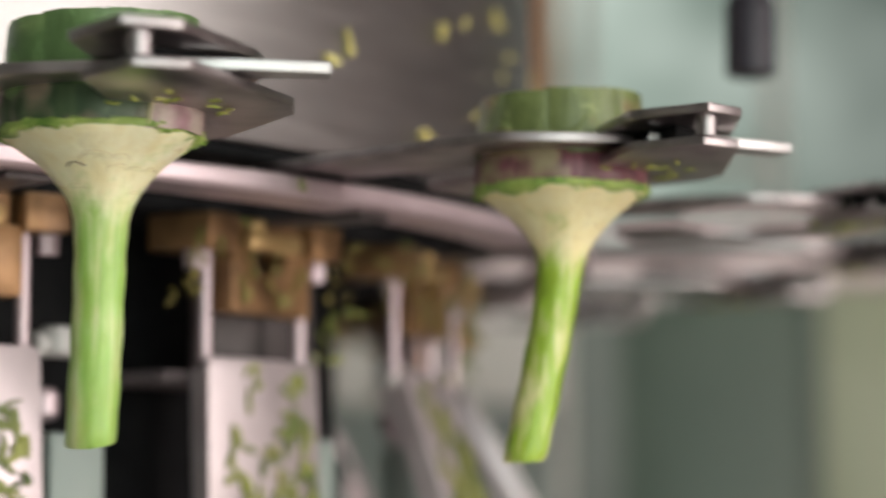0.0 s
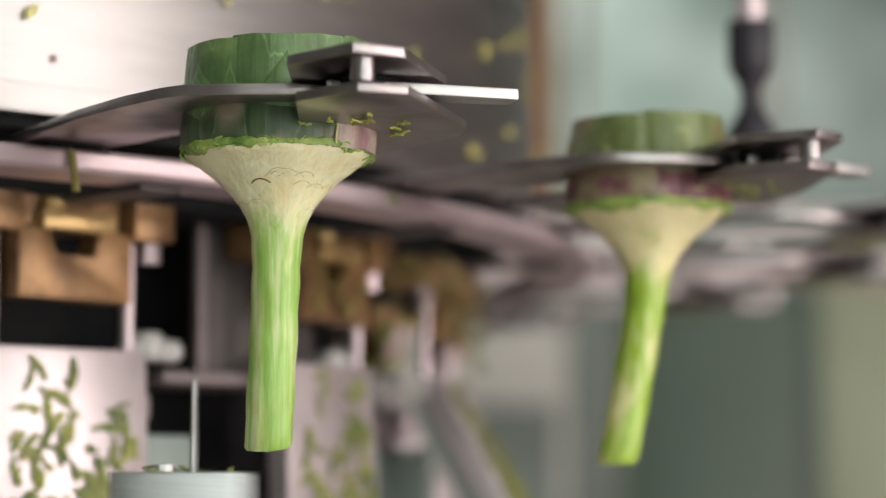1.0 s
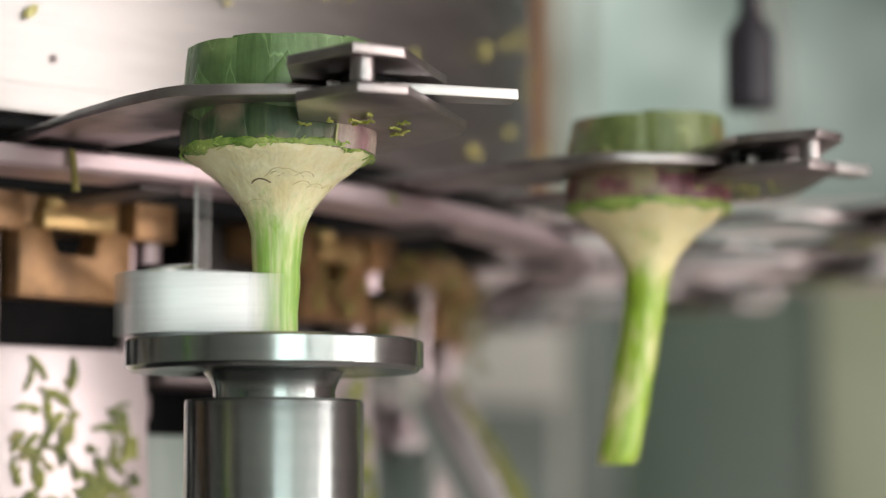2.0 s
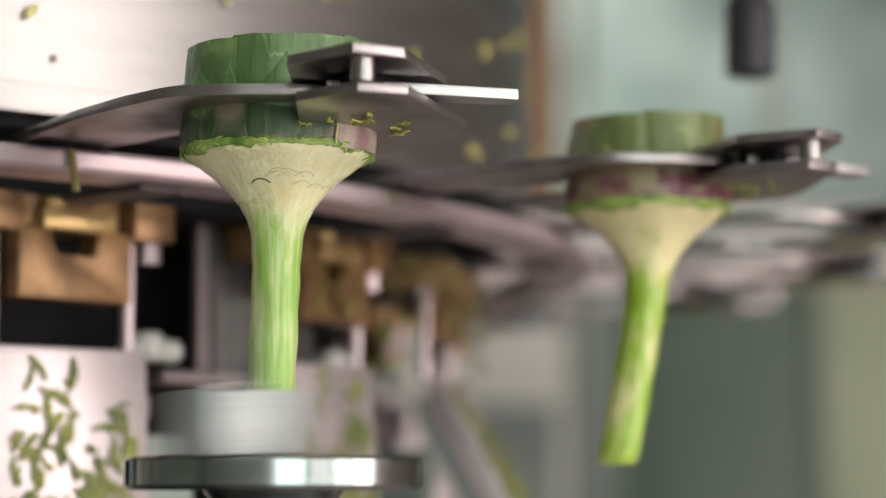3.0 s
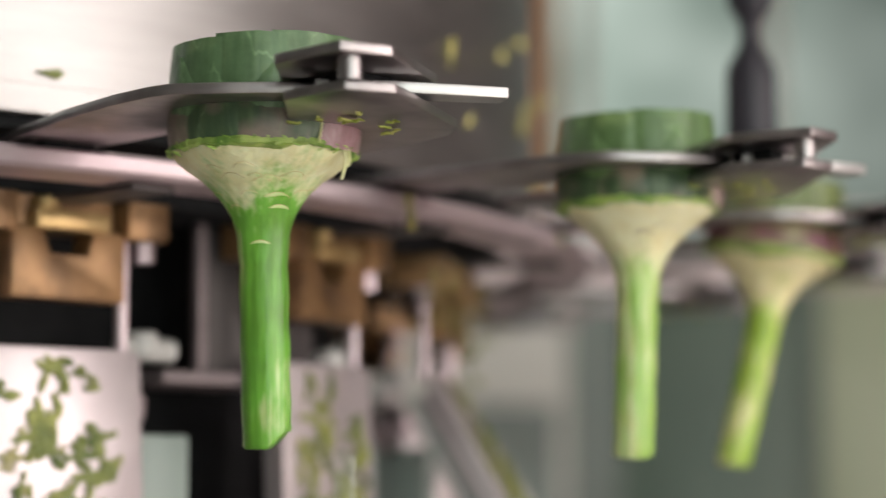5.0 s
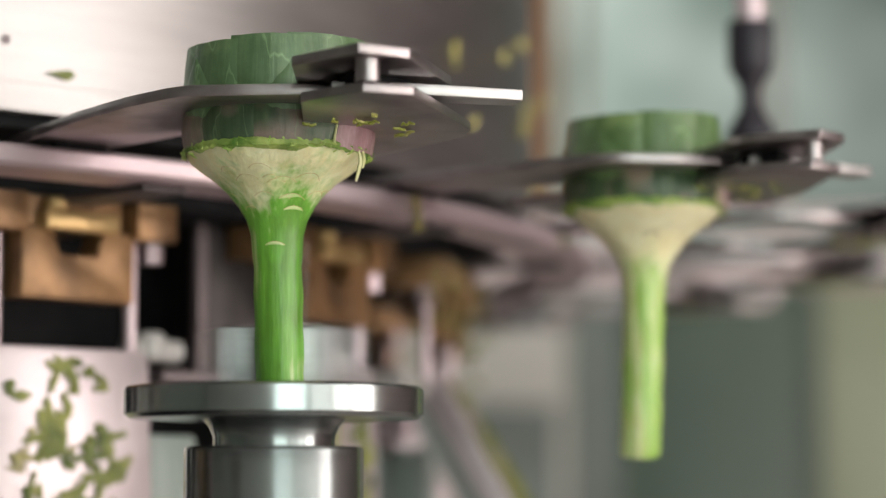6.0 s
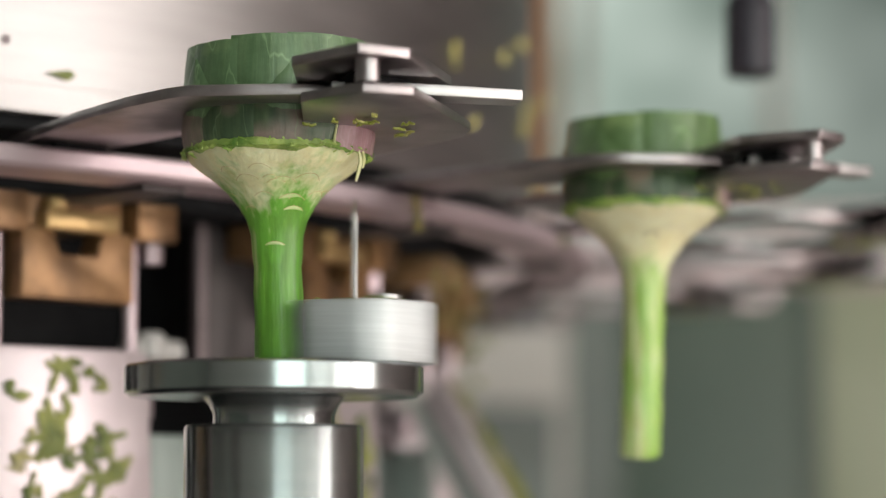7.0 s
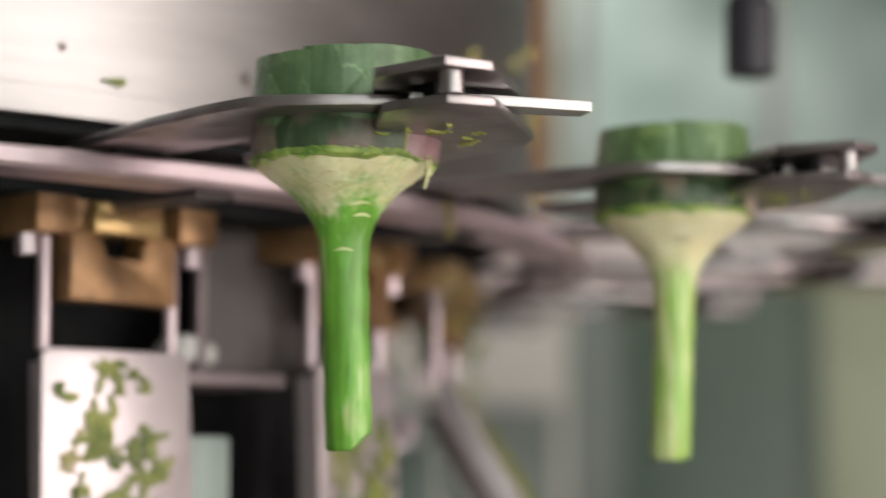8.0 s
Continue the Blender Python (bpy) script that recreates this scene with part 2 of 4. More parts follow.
def machine_frame():
    """The fixed frame behind the carousel: two crossbeams on uprights."""
    ob = thing("machine_frame", "rosy painted steel frame behind the carousel", "frame")
    for x in (-1.1, 1.85):
        part("upright", box(x - 0.04, x + 0.04, 1.36, 1.44, 0.0, 1.62, 0.004), FRAME_PAINT, ob)
        part("foot_plate", box(x - 0.08, x + 0.08, 1.32, 1.48, 0.0, 0.008), FRAME_PAINT, ob)
    part("crossbeam", box(-1.06, 1.81, 1.37, 1.43, 1.343, 1.400, 0.005), FRAME_PAINT, ob)
    part("rail", box(-1.06, 1.81, 1.38, 1.42, 1.418, 1.436, 0.003), FRAME_PAINT, ob)


machine_frame()

# ---- the carousel ----
carousel = thing("carousel", "large rotating stainless steel carousel with gripper plates and bronze brackets", "machine", pose(0, 0, Z0))


def carousel_body():
    part("drum", lathe([(0.0, 0.0235), (0.662, 0.0235), (0.662, 0.42), (0.656, 0.43), (0.0, 0.43)], 160), DRUM, carousel, "satin steel drum")
    part("skirt", lathe([(0.656, 0.010), (0.6615, 0.010), (0.6620, 0.0105), (0.6620, 0.0233), (0.656, 0.0233)], 160, closed=True), DRUM, carousel, "satin steel band round the foot of the drum")
    part("ring", lathe([(0.664, -0.020), (0.698, -0.020), (0.700, -0.018), (0.700, -0.012), (0.698, -0.010), (0.664, -0.010)], 160, closed=True), PINK, carousel, "flat rosy steel ring")
    # black disc put where only the shade under the drum is
    part("hub", lathe([(0.0, -0.0195), (0.608, -0.0195), (0.610, -0.0180), (0.610, 0.0040), (0.6555, 0.0040), (0.6555, 0.0230), (0.0, 0.0230)], 96), BLACK, carousel, "black disc that stands in for the shaded underside of the drum")


carousel_body()


def inner_column():
    """The fixed column in the middle, black for the dark void behind the brackets, with a panel and a narrow shelf on
    it.
    """
    ob = thing("inner_column", "dark fixed column inside the carousel on the floor", "machine part")
    part("core", lathe([(0.0, 0.0), (0.535, 0.0), (0.535, Z0 - 0.0198), (0.0, Z0 - 0.0198)], 96), BLACK, ob)
    m = pose(0, 0, Z0) @ spun(-45.9) @ pose(0.606, 0, 0)
    for name, bm, material, label in (
            ("side_bar", box(-0.0365, -0.030, 0.110, 0.1160, -0.0965, -0.0202, 0.001), ROSE, "dull grey side bar"),
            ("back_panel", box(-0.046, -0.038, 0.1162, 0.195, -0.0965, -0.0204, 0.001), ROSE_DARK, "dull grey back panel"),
            ("shelf", box(-0.085, -0.0250, 0.084, 0.165, -0.1035, -0.0970, 0.001), ROSE, "narrow rosy steel shelf")):
        part(name, bm, material, ob, label).matrix_basis = m


inner_column()


def holder(parent, m):
    """One gripper: a plain jaw, and beside it a sandwich of two plates with a bolt, a bar and a spacer."""
    hole = 0.0375
    jaw = [(-0.155, -0.034), (-0.117, -0.044), (-0.063, -0.056), (-0.019, -0.062), (0.008, -0.0625), (0.0195, -0.0602), (0.0372, -0.0442), (0.0524, -0.0287), (0.058, -0.018)]
    jaw += [(0.045, -0.010)] + arc(hole, -14, -180, 18) + [(-0.06, 0.0), (-0.155, 0.0)]
    j = part("jaw_plate", prism(jaw, -0.0075, -0.0030, 0.0006), PLATE, parent, "dark steel jaw plate")
    part("foot", box(-0.150, -0.120, -0.030, -0.004, -0.0100, -0.0075), BLACK, j)
    j.matrix_basis = m
    low = [(0.072, -0.046), (0.106, -0.044), (0.111, -0.024), (0.060, 0.050), (0.044, 0.060), (-0.020, 0.070), (-0.08, 0.062), (-0.08, 0.010), (-0.045, 0.004)]
    low += arc(hole + 0.0005, 174, -24, 22)
    part("lower_plate", prism(low, -0.0145, -0.0105, 0.0006), PLATE, j)
    up = [(0.074, -0.052), (0.113, -0.052), (0.116, -0.030), (0.080, 0.022), (0.056, 0.042), (0.03, 0.05)] + arc(hole + 0.004, 60, -28, 10)
    part("upper_plate", prism(up, -0.0020, 0.0020, 0.0006), PLATE, j)
    part("spacer", prism([(0.060, -0.020), (0.084, -0.030), (0.080, 0.0), (0.05, 0.03)], -0.0105, -0.0020, 0.0005), BLACK, j)
    part("bolt", lathe([(0.0, -0.0105), (0.0045, -0.0105), (0.0045, -0.002), (0.0, -0.002)], 20), PLATE, j, "steel bolt").matrix_basis = pose(0.105, -0.041, 0)
    part("bar", prism([(0.070, -0.030), (0.0855, -0.004), (0.1025, 0.039), (0.090, 0.046), (0.06, -0.01)], -0.0085, -0.0042, 0.0005), STEEL, j, "bright steel bar")
    return j


def leaf_scraps(rnd, count, span_u, span_v, size, thick=0.0006):
    """Small torn strips of leaf lying on a plane: u and v spans, each with a bend and a curl."""
    verts, faces = [], []
    for _ in range(count):
        u, v, a = rnd.uniform(*span_u), rnd.uniform(*span_v), rnd.uniform(0, 2 * math.pi)
        length, wide, bend = size * rnd.uniform(0.4, 1.7), size * rnd.uniform(0.2, 0.8), rnd.uniform(-1.5, 1.5)
        curl, b, n = rnd.uniform(0, 0.0022), len(verts), 5
        x = y = 0.0
        for i in range(n + 1):
            d = a + bend * i / n
            w = wide * (0.25 + math.sin(math.pi * (0.1 + 0.8 * i / n))) * 0.5
            z = 0.0002 + curl * (i / n - 0.3) ** 2 * 2
            for s, zz in ((-1, z), (1, z), (1, z + thick), (-1, z + thick)):
                verts.append((u + x - s * w * math.sin(d), v + y + s * w * math.cos(d), zz))
            x, y = x + math.cos(d) * length / n, y + math.sin(d) * length / n
        for i in range(n):
            p, q = b + 4 * i, b + 4 * i + 4
            for k in range(4):
                faces.append((p + k, p + (k + 1) % 4, q + (k + 1) % 4, q + k))
        faces += [(b, b + 3, b + 2, b + 1), (b + 4 * n, b + 4 * n + 1, b + 4 * n + 2, b + 4 * n + 3)]
    me = bpy.data.meshes.new("leaf_scraps")
    me.from_pydata(verts, [], faces)
    bm = bmesh.new()
    bm.from_mesh(me)
    bpy.data.meshes.remove(me)
    return bm


def torn_strips(rnd, count, span_u, span_v, size, thick=0.0008):
    """Limp shreds of leaf that stick to a plane: bent, ragged along both edges, some of them forked."""
    verts, faces = [], []

    def shred(u, v, a, length, wide, bend):
        b, n, x, y = len(verts), 7, u, v
        for i in range(n + 1):
            d = a + bend * (i / n) ** 1.5
            w = wide * (0.30 + 0.9 * math.sin(math.pi * (0.08 + 0.84 * i / n))) * rnd.uniform(0.55, 1.15) * 0.5
            z = 0.0002 + 0.0012 * rnd.random()
            for s, zz in ((-1, z), (1, z), (1, z + thick), (-1, z + thick)):
                verts.append((x - s * w * math.sin(d), y + s * w * math.cos(d), zz))
            x, y = x + math.cos(d) * length / n, y + math.sin(d) * length / n
        for i in range(n):
            p, q = b + 4 * i, b + 4 * i + 4
            for k in range(4):
                faces.append((p + k, p + (k + 1) % 4, q + (k + 1) % 4, q + k))
        faces.extend([(b, b + 3, b + 2, b + 1), (b + 4 * n, b + 4 * n + 1, b + 4 * n + 2, b + 4 * n + 3)])

    spots = [(rnd.uniform(*span_u), rnd.uniform(*span_v)) for _ in range(max(3, count // 3))]
    for _ in range(count):
        cu, cv = rnd.choice(spots)
        u = min(max(cu + rnd.gauss(0, 0.007), span_u[0]), span_u[1])
        v = min(max(cv + rnd.gauss(0, 0.006), span_v[0]), span_v[1])
        a = rnd.uniform(0, 2 * math.pi)
        # keep the far end on the plane
        if not span_v[0] < v + size * math.sin(a) < span_v[1]:
            a = -a
        if not span_u[0] < u + size * math.cos(a) < span_u[1]:
            a = math.pi - a
        shred(u, v, a, size * rnd.uniform(0.35, 1.1), size * rnd.uniform(0.12, 0.30), rnd.uniform(-1.4, 1.4))
        if rnd.random() < 0.35:
            shred(u, v, a + rnd.uniform(0.5, 1.3), size * rnd.uniform(0.25, 0.6), size * rnd.uniform(0.12, 0.25), rnd.uniform(-1, 1))
    me = bpy.data.meshes.new("torn_strips")
    me.from_pydata(verts, [], faces)
    bm = bmesh.new()
    bm.from_mesh(me)
    bpy.data.meshes.remove(me)
    return bm


def clump(rnd, count, cx, cy, cz, sx, sy, sz, size):
    """A loose tuft of shreds caught on the machine."""
    bms = []
    for _ in range(count):
        m = pose(cx + rnd.uniform(-sx, sx), cy + rnd.uniform(-sy, sy), cz + rnd.uniform(-sz, sz), rnd.uniform(0, 360), rnd.uniform(0, 360), 0)
        bms.append(moved(torn_strips(rnd, 1, (0, 0.001), (0, 0.001), size), m))
    return join(*bms)


def flap_pose(station, tilt):
    """Where a flap hangs below its bracket: tilt in degrees outwards."""
    return spun(-45.9 + STEP * station) @ pose(0.616, 0, -0.091, 0, 90 - tilt, 0)


def flap(parent):
    f = part("flap", prism([(0.0, -0.0415), (0.004, -0.0450), (0.115, -0.047), (0.115, 0.047), (0.004, 0.0450), (0.0, 0.0415)], -0.0015, 0.0015, 0.0007), SHEET, parent, "pale steel flap with green scraps")
    for s in (-1, 1):
        part("cheek", box(0.006, 0.114, s * 0.0400 - 0.001, s * 0.0400 + 0.001, -0.014, -0.0016, 0.0005), SHEET, f, "bent side cheek")
    part("lip", box(0.1152, 0.155, -0.046, 0.046, -0.002, 0.002, 0.001), RUBBER, f, "black rubber lip")
    return f



def bracket(parent, m):
    """A bronze bracket under the ring with two rods and a hanging sheet of steel that leans outwards."""
    body = prism([(-0.0325, -0.0690), (0.0325, -0.0690), (0.0325, -0.0360), (0.0145, -0.0350), (0.0105, -0.0475), (-0.0105, -0.0475), (-0.0145, -0.0350), (-0.0325, -0.0360)], 0.0, 0.016, 0.0012)
    stand = Matrix(((0, 0, 1, 0), (1, 0, 0, 0), (0, 1, 0, 0), (0, 0, 0, 1)))
    b = part("bracket", moved(body, stand), BRONZE, parent, "bronze cast bracket")
    b.matrix_basis = m
    for s in (-1, 1):
        part("ear", box(-0.020, 0.020, s * 0.0435 - 0.012, s * 0.0435 + 0.012, -0.0385, -0.0202, 0.0012), BRONZE, b)
        part("rod", rod((0.004, s * 0.0390, -0.092), (0.004, s * 0.0390, -0.0385), 0.0034), PINK, b, "thin steel rod")
        part("nut", rod((0.006, s * 0.0505, -0.048), (0.006, s * 0.0505, -0.0385), 0.0055, 6), PINK, b)
    part("crossbar", join(box(0.008, 0.020, -0.0215, 0.0215, -0.0370, -0.0270, 0.0025), rod((0.014, -0.0130, -0.0275), (0.014, -0.0130, -0.0210), 0.0070, 20, 0.0015)), BRASS, b, "worn brass crossbar with a screw head")
    part("link", box(-0.02, 0.012, -0.028, 0.028, -0.0350, -0.0202, 0.001), BRONZE, b)
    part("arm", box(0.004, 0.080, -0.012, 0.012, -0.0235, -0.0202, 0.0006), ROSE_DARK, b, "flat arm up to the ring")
    part("fitting", join(rod((-0.035, 0.080, -0.092), (-0.035, 0.080, -0.078), 0.009, 20, 0.002), rod((-0.035, 0.066, -0.087), (-0.035, 0.100, -0.087), 0.006, 16, 0.001)), FITTING, b, "pale plastic fitting")
    part("fitting", rod((-0.030, 0.070, -0.124), (-0.030, 0.070, -0.108), 0.0075, 20, 0.003), PINK, b)
    part("block", box(-0.035, -0.012, 0.064, 0.094, -0.20, -0.130, 0.002), GREY_GREEN, b, "grey green block")
    return b


holders = [holder(carousel, spun(REST) @ pose(RAD, 0, 0))]
flaps = [flap(carousel)]
flaps[0].matrix_basis = flap_pose(0, 2.0)
brackets = [bracket(carousel, spun(-45.9) @ pose(0.606, 0, 0))]
for i in range(1, STATIONS):
    for first, base in ((holders[0], spun(REST + STEP * i) @ pose(RAD, 0, 0)), (brackets[0], spun(-45.9 + STEP * i) @ pose(0.606, 0, 0))):
        o = again(first, carousel, base)
        for c in first.children:
            again(c, o, c.matrix_basis.copy())
    flaps.append(again(flaps[0], carousel, flap_pose(i, 2.0)))
    for c in flaps[0].children:
        again(c, flaps[-1], Matrix())


# scraps of leaf that stick to the machine
def scraps():
    rnd = random.Random(5)
    lean = pose(0, 0, 0.0016)
    kinds = []
    for k in range(5):
        few = join(torn_strips(rnd, 30, (0.004, 0.080), (-0.038, 0.038), 0.014), torn_strips(rnd, 40, (0.020, 0.108), (-0.038, 0.038), 0.019),
                   torn_strips(rnd, 26, (0.070, 0.109), (-0.039, 0.039), 0.019))
        kinds.append((part("debris", few, SCRAP, flaps[k], "torn green leaf scraps"),
                      part("debris", join(torn_strips(rnd, 8, (0.006, 0.105), (-0.036, 0.036), 0.008), torn_strips(rnd, 12, (0.04, 0.107), (-0.038, 0.038), 0.010)), DRY_SCRAP, flaps[k], "yellowed leaf scraps")))
        for o in kinds[-1]:
            o.matrix_basis = lean
            tagged(o, kind="stuff")
    for i in range(5, STATIONS):
        for o in kinds[i * 2 % 5]:
            tagged(again(o, flaps[i], lean), kind="stuff")
    # on the faces of the bronze brackets
    on = None
    upright = pose(0.0166, 0, -0.052, 0, 90, 0)
    for i, b in enumerate(c for c in carousel.children if c.name.startswith("bracket")):
        if i == 1:
            on = part("debris", leaf_scraps(rnd, 12, (-0.012, 0.014), (-0.030, 0.030), 0.0060, 0.0015), TAN_SCRAP, b)
            on.matrix_basis = upright
            tagged(on, kind="stuff")
        elif 1 < i < 19:
            tagged(again(on, b, upright), kind="stuff")
    # tufts caught between ears, rods and ring
    tufts = []
    for i, b in enumerate(c for c in carousel.children if c.name.startswith("bracket")):
        if i in (1, 2, 3, 4):
            tufts.append((part("debris", join(clump(rnd, 16, 0.012, 0.058, -0.040, 0.012, 0.010, 0.018, 0.012), clump(rnd, 10, 0.012, -0.060, -0.045, 0.010, 0.010, 0.016, 0.011)), TAN_SCRAP, b),
                          part("debris", join(clump(rnd, 9, 0.016, 0.050, -0.075, 0.008, 0.012, 0.018, 0.012), clump(rnd, 6, 0.016, -0.045, -0.030, 0.008, 0.02, 0.008, 0.010)), SCRAP, b)))
            pair = tufts[-1]
        elif 4 < i < 19:
            pair = tuple(again(o, b, Matrix()) for o in tufts[i % 4])
        else:
            pair = ()
        for o in pair:
            tagged(o, kind="stuff")
    # under the lower plates of the grippers
    under = None
    for i, h in enumerate(c for c in carousel.children if c.name.startswith("jaw_plate")):
        if under is None:
            under = part("debris", torn_strips(rnd, 11, (0.025, 0.085), (-0.045, 0.020), 0.008), LIME_SCRAP, h)
            under.matrix_basis = pose(0, 0, -0.0147, 180, 0, 0)
            tagged(under, kind="stuff")
        else:
            tagged(again(under, h, under.matrix_basis.copy()), kind="stuff")
    # pale bits on the drum, in bands round it
    for k in range(16):
        ob = part("debris", leaf_scraps(rnd, 4, (-0.055, 0.045), (-0.12, 0.12), 0.0075, 0.002), PALE_SCRAP, carousel)
        ob.matrix_basis = spun(-50 + 22.5 * k) @ pose(0.6625, 0, 0.075, 0, 90, 0)
        tagged(ob, kind="stuff")
    for a, z, wide in ((-49.56, 0.0356, 0.0022), (-69.8, 0.0418, 0.0022)):
        part("drum_hole", rod((0.6605, 0, 0), (0.6624, 0, 0), wide, 12), ROSE, carousel).matrix_basis = spun(a) @ pose(0, 0, z)
    part("leaf_bit", prism([(-0.008, -0.0005), (0.004, -0.0030), (0.008, 0.0), (0.004, 0.0018)], 0.0, 0.0012, 0.0003), SCRAP, carousel, "torn green leaf bit").matrix_basis = spun(-67.4) @ pose(0.6627, 0, 0.0294) @ Matrix(((0, 0, 1, 0), (1, 0, 0, 0), (0, 1, 0, 0), (0, 0, 0, 1)))
    for k, (a, z) in enumerate(((-18.85, 0.0913), (-10.93, 0.1123), (-14.09, 0.052), (-20.58, 0.0289), (-40.8, 0.0755), (-33.0, 0.095), (-27.0, 0.07))):
        part("leaf_bit", leaf_scraps(random.Random(k + 40), 2, (-0.003, 0.003), (-0.003, 0.003), 0.0062, 0.0025), PALE_SCRAP, carousel, "pale torn leaf bit").matrix_basis = spun(a) @ pose(0.6625, 0, z, 0, 90, 0)
    part("hanging_shred", join(rod((0, 0, 0), (0.001, 0.001, -0.011), 0.0016, 6), rod((0.001, 0.001, -0.0108), (0.0, 0.0025, -0.018), 0.0020, 6)), TAN_SCRAP, carousel).matrix_basis = spun(-50.7) @ pose(0.7015, 0, -0.011)
    # shreds that hang from the ring
    for k in range(8):
        a, z = rnd.uniform(0, 360), rnd.uniform(0.002, 0.004)
        ob = part("hanging_shred", join(rod((0, 0, 0), (0.001, 0.001, -z), 0.0009, 6), rod((0.001, 0.001, -z), (0.0005, 0.002, -1.6 * z), 0.0013, 6)), SCRAP, carousel)
        ob.matrix_basis = spun(a) @ pose(0.701, 0, -0.012)


scraps()


# ---- artichokes ----
def flesh(name, cream, green, z_mid, spread, seed, patch=0.5, streak=0.6, depth=0.5):
    """Cut flesh: cream under the head, green and streaked along the stem."""
    m = mat(name, cream, 0.36, sub=0.15, bump=0.65, bump_scale=300, stretch=(1, 1, 0.08), scale=90)
    nt = m.node_tree
    p = nt.nodes["Principled BSDF"]
    tc = nt.nodes.new("ShaderNodeTexCoord")
    sep = nt.nodes.new("ShaderNodeSeparateXYZ")
    nt.links.new(tc.outputs["Object"], sep.inputs[0])
    big = nt.nodes.new("ShaderNodeTexNoise")
    big.inputs["Scale"].default_value, big.inputs["Detail"].default_value = 55, 3
    mp = nt.nodes.new("ShaderNodeMapping")
    mp.inputs["Location"].default_value, mp.inputs["Scale"].default_value = (seed, seed * 2, 0), (1, 1, 0.45)
    nt.links.new(tc.outputs["Object"], mp.inputs[0])
    nt.links.new(mp.outputs[0], big.inputs["Vector"])
    fine = nt.nodes.new("ShaderNodeTexNoise")
    fine.inputs["Scale"].default_value, fine.inputs["Detail"].default_value = 430, 5
    mp2 = nt.nodes.new("ShaderNodeMapping")
    mp2.inputs["Scale"].default_value = (1, 1, 0.035)
    nt.links.new(tc.outputs["Object"], mp2.inputs[0])
    nt.links.new(mp2.outputs[0], fine.inputs["Vector"])
    h = nt.nodes.new("ShaderNodeMapRange")
    h.interpolation_type = "SMOOTHSTEP"
    h.inputs[1].default_value, h.inputs[2].default_value, h.inputs[3].default_value, h.inputs[4].default_value = z_mid + spread, z_mid - spread, 0.0, depth
    nt.links.new(sep.outputs["Z"], h.inputs[0])
    total = h.outputs[0]
    for tex, gain in ((big, 3.2 * patch), (fine, 1.5 * streak)):
        off = nt.nodes.new("ShaderNodeMath")
        off.operation = "SUBTRACT"
        off.inputs[1].default_value = 0.5
        nt.links.new(tex.outputs[0], off.inputs[0])
        k = nt.nodes.new("ShaderNodeMath")
        k.operation = "MULTIPLY_ADD"
        k.inputs[1].default_value = gain
        nt.links.new(off.outputs[0], k.inputs[0])
        nt.links.new(total, k.inputs[2])
        total = k.outputs[0]
    r = nt.nodes.new("ShaderNodeValToRGB")
    r.color_ramp.elements[0].position, r.color_ramp.elements[1].position = 0.12, 1.0
    r.color_ramp.elements[0].color, r.color_ramp.elements[1].color = (*cream, 1), (*[0.6 * g for g in green], 1)
    for pos, w in ((0.36, 0.35), (0.62, 1.0)):
        e = r.color_ramp.elements.new(pos)
        e.color = (*[a + (b - a) * w for a, b in zip(cream, green)], 1)
    nt.links.new(total, r.inputs[0])
    # warm and pale mottling of the cut surface
    mot = nt.nodes.new("ShaderNodeTexNoise")
    mot.inputs["Scale"].default_value, mot.inputs["Detail"].default_value, mot.inputs["Roughness"].default_value = 130, 6, 0.65
    nt.links.new(mp.outputs[0], mot.inputs["Vector"])
    tone = nt.nodes.new("ShaderNodeValToRGB")
    tone.color_ramp.elements[0].position, tone.color_ramp.elements[1].position = 0.32, 0.62
    tone.color_ramp.elements[0].color, tone.color_ramp.elements[1].color = (0.93, 0.86, 0.72, 1), (1.0, 1.0, 1.0, 1)
    nt.links.new(mot.outputs[0], tone.inputs[0])
    mul = nt.nodes.new("ShaderNodeMix")
    mul.data_type, mul.blend_type = "RGBA", "MULTIPLY"
    mul.inputs["Factor"].default_value = 1.0
    nt.links.new(r.outputs[0], mul.inputs["A"])
    nt.links.new(tone.outputs[0], mul.inputs["B"])
    nt.links.new(mul.outputs["Result"], p.inputs["Base Color"])
    return m


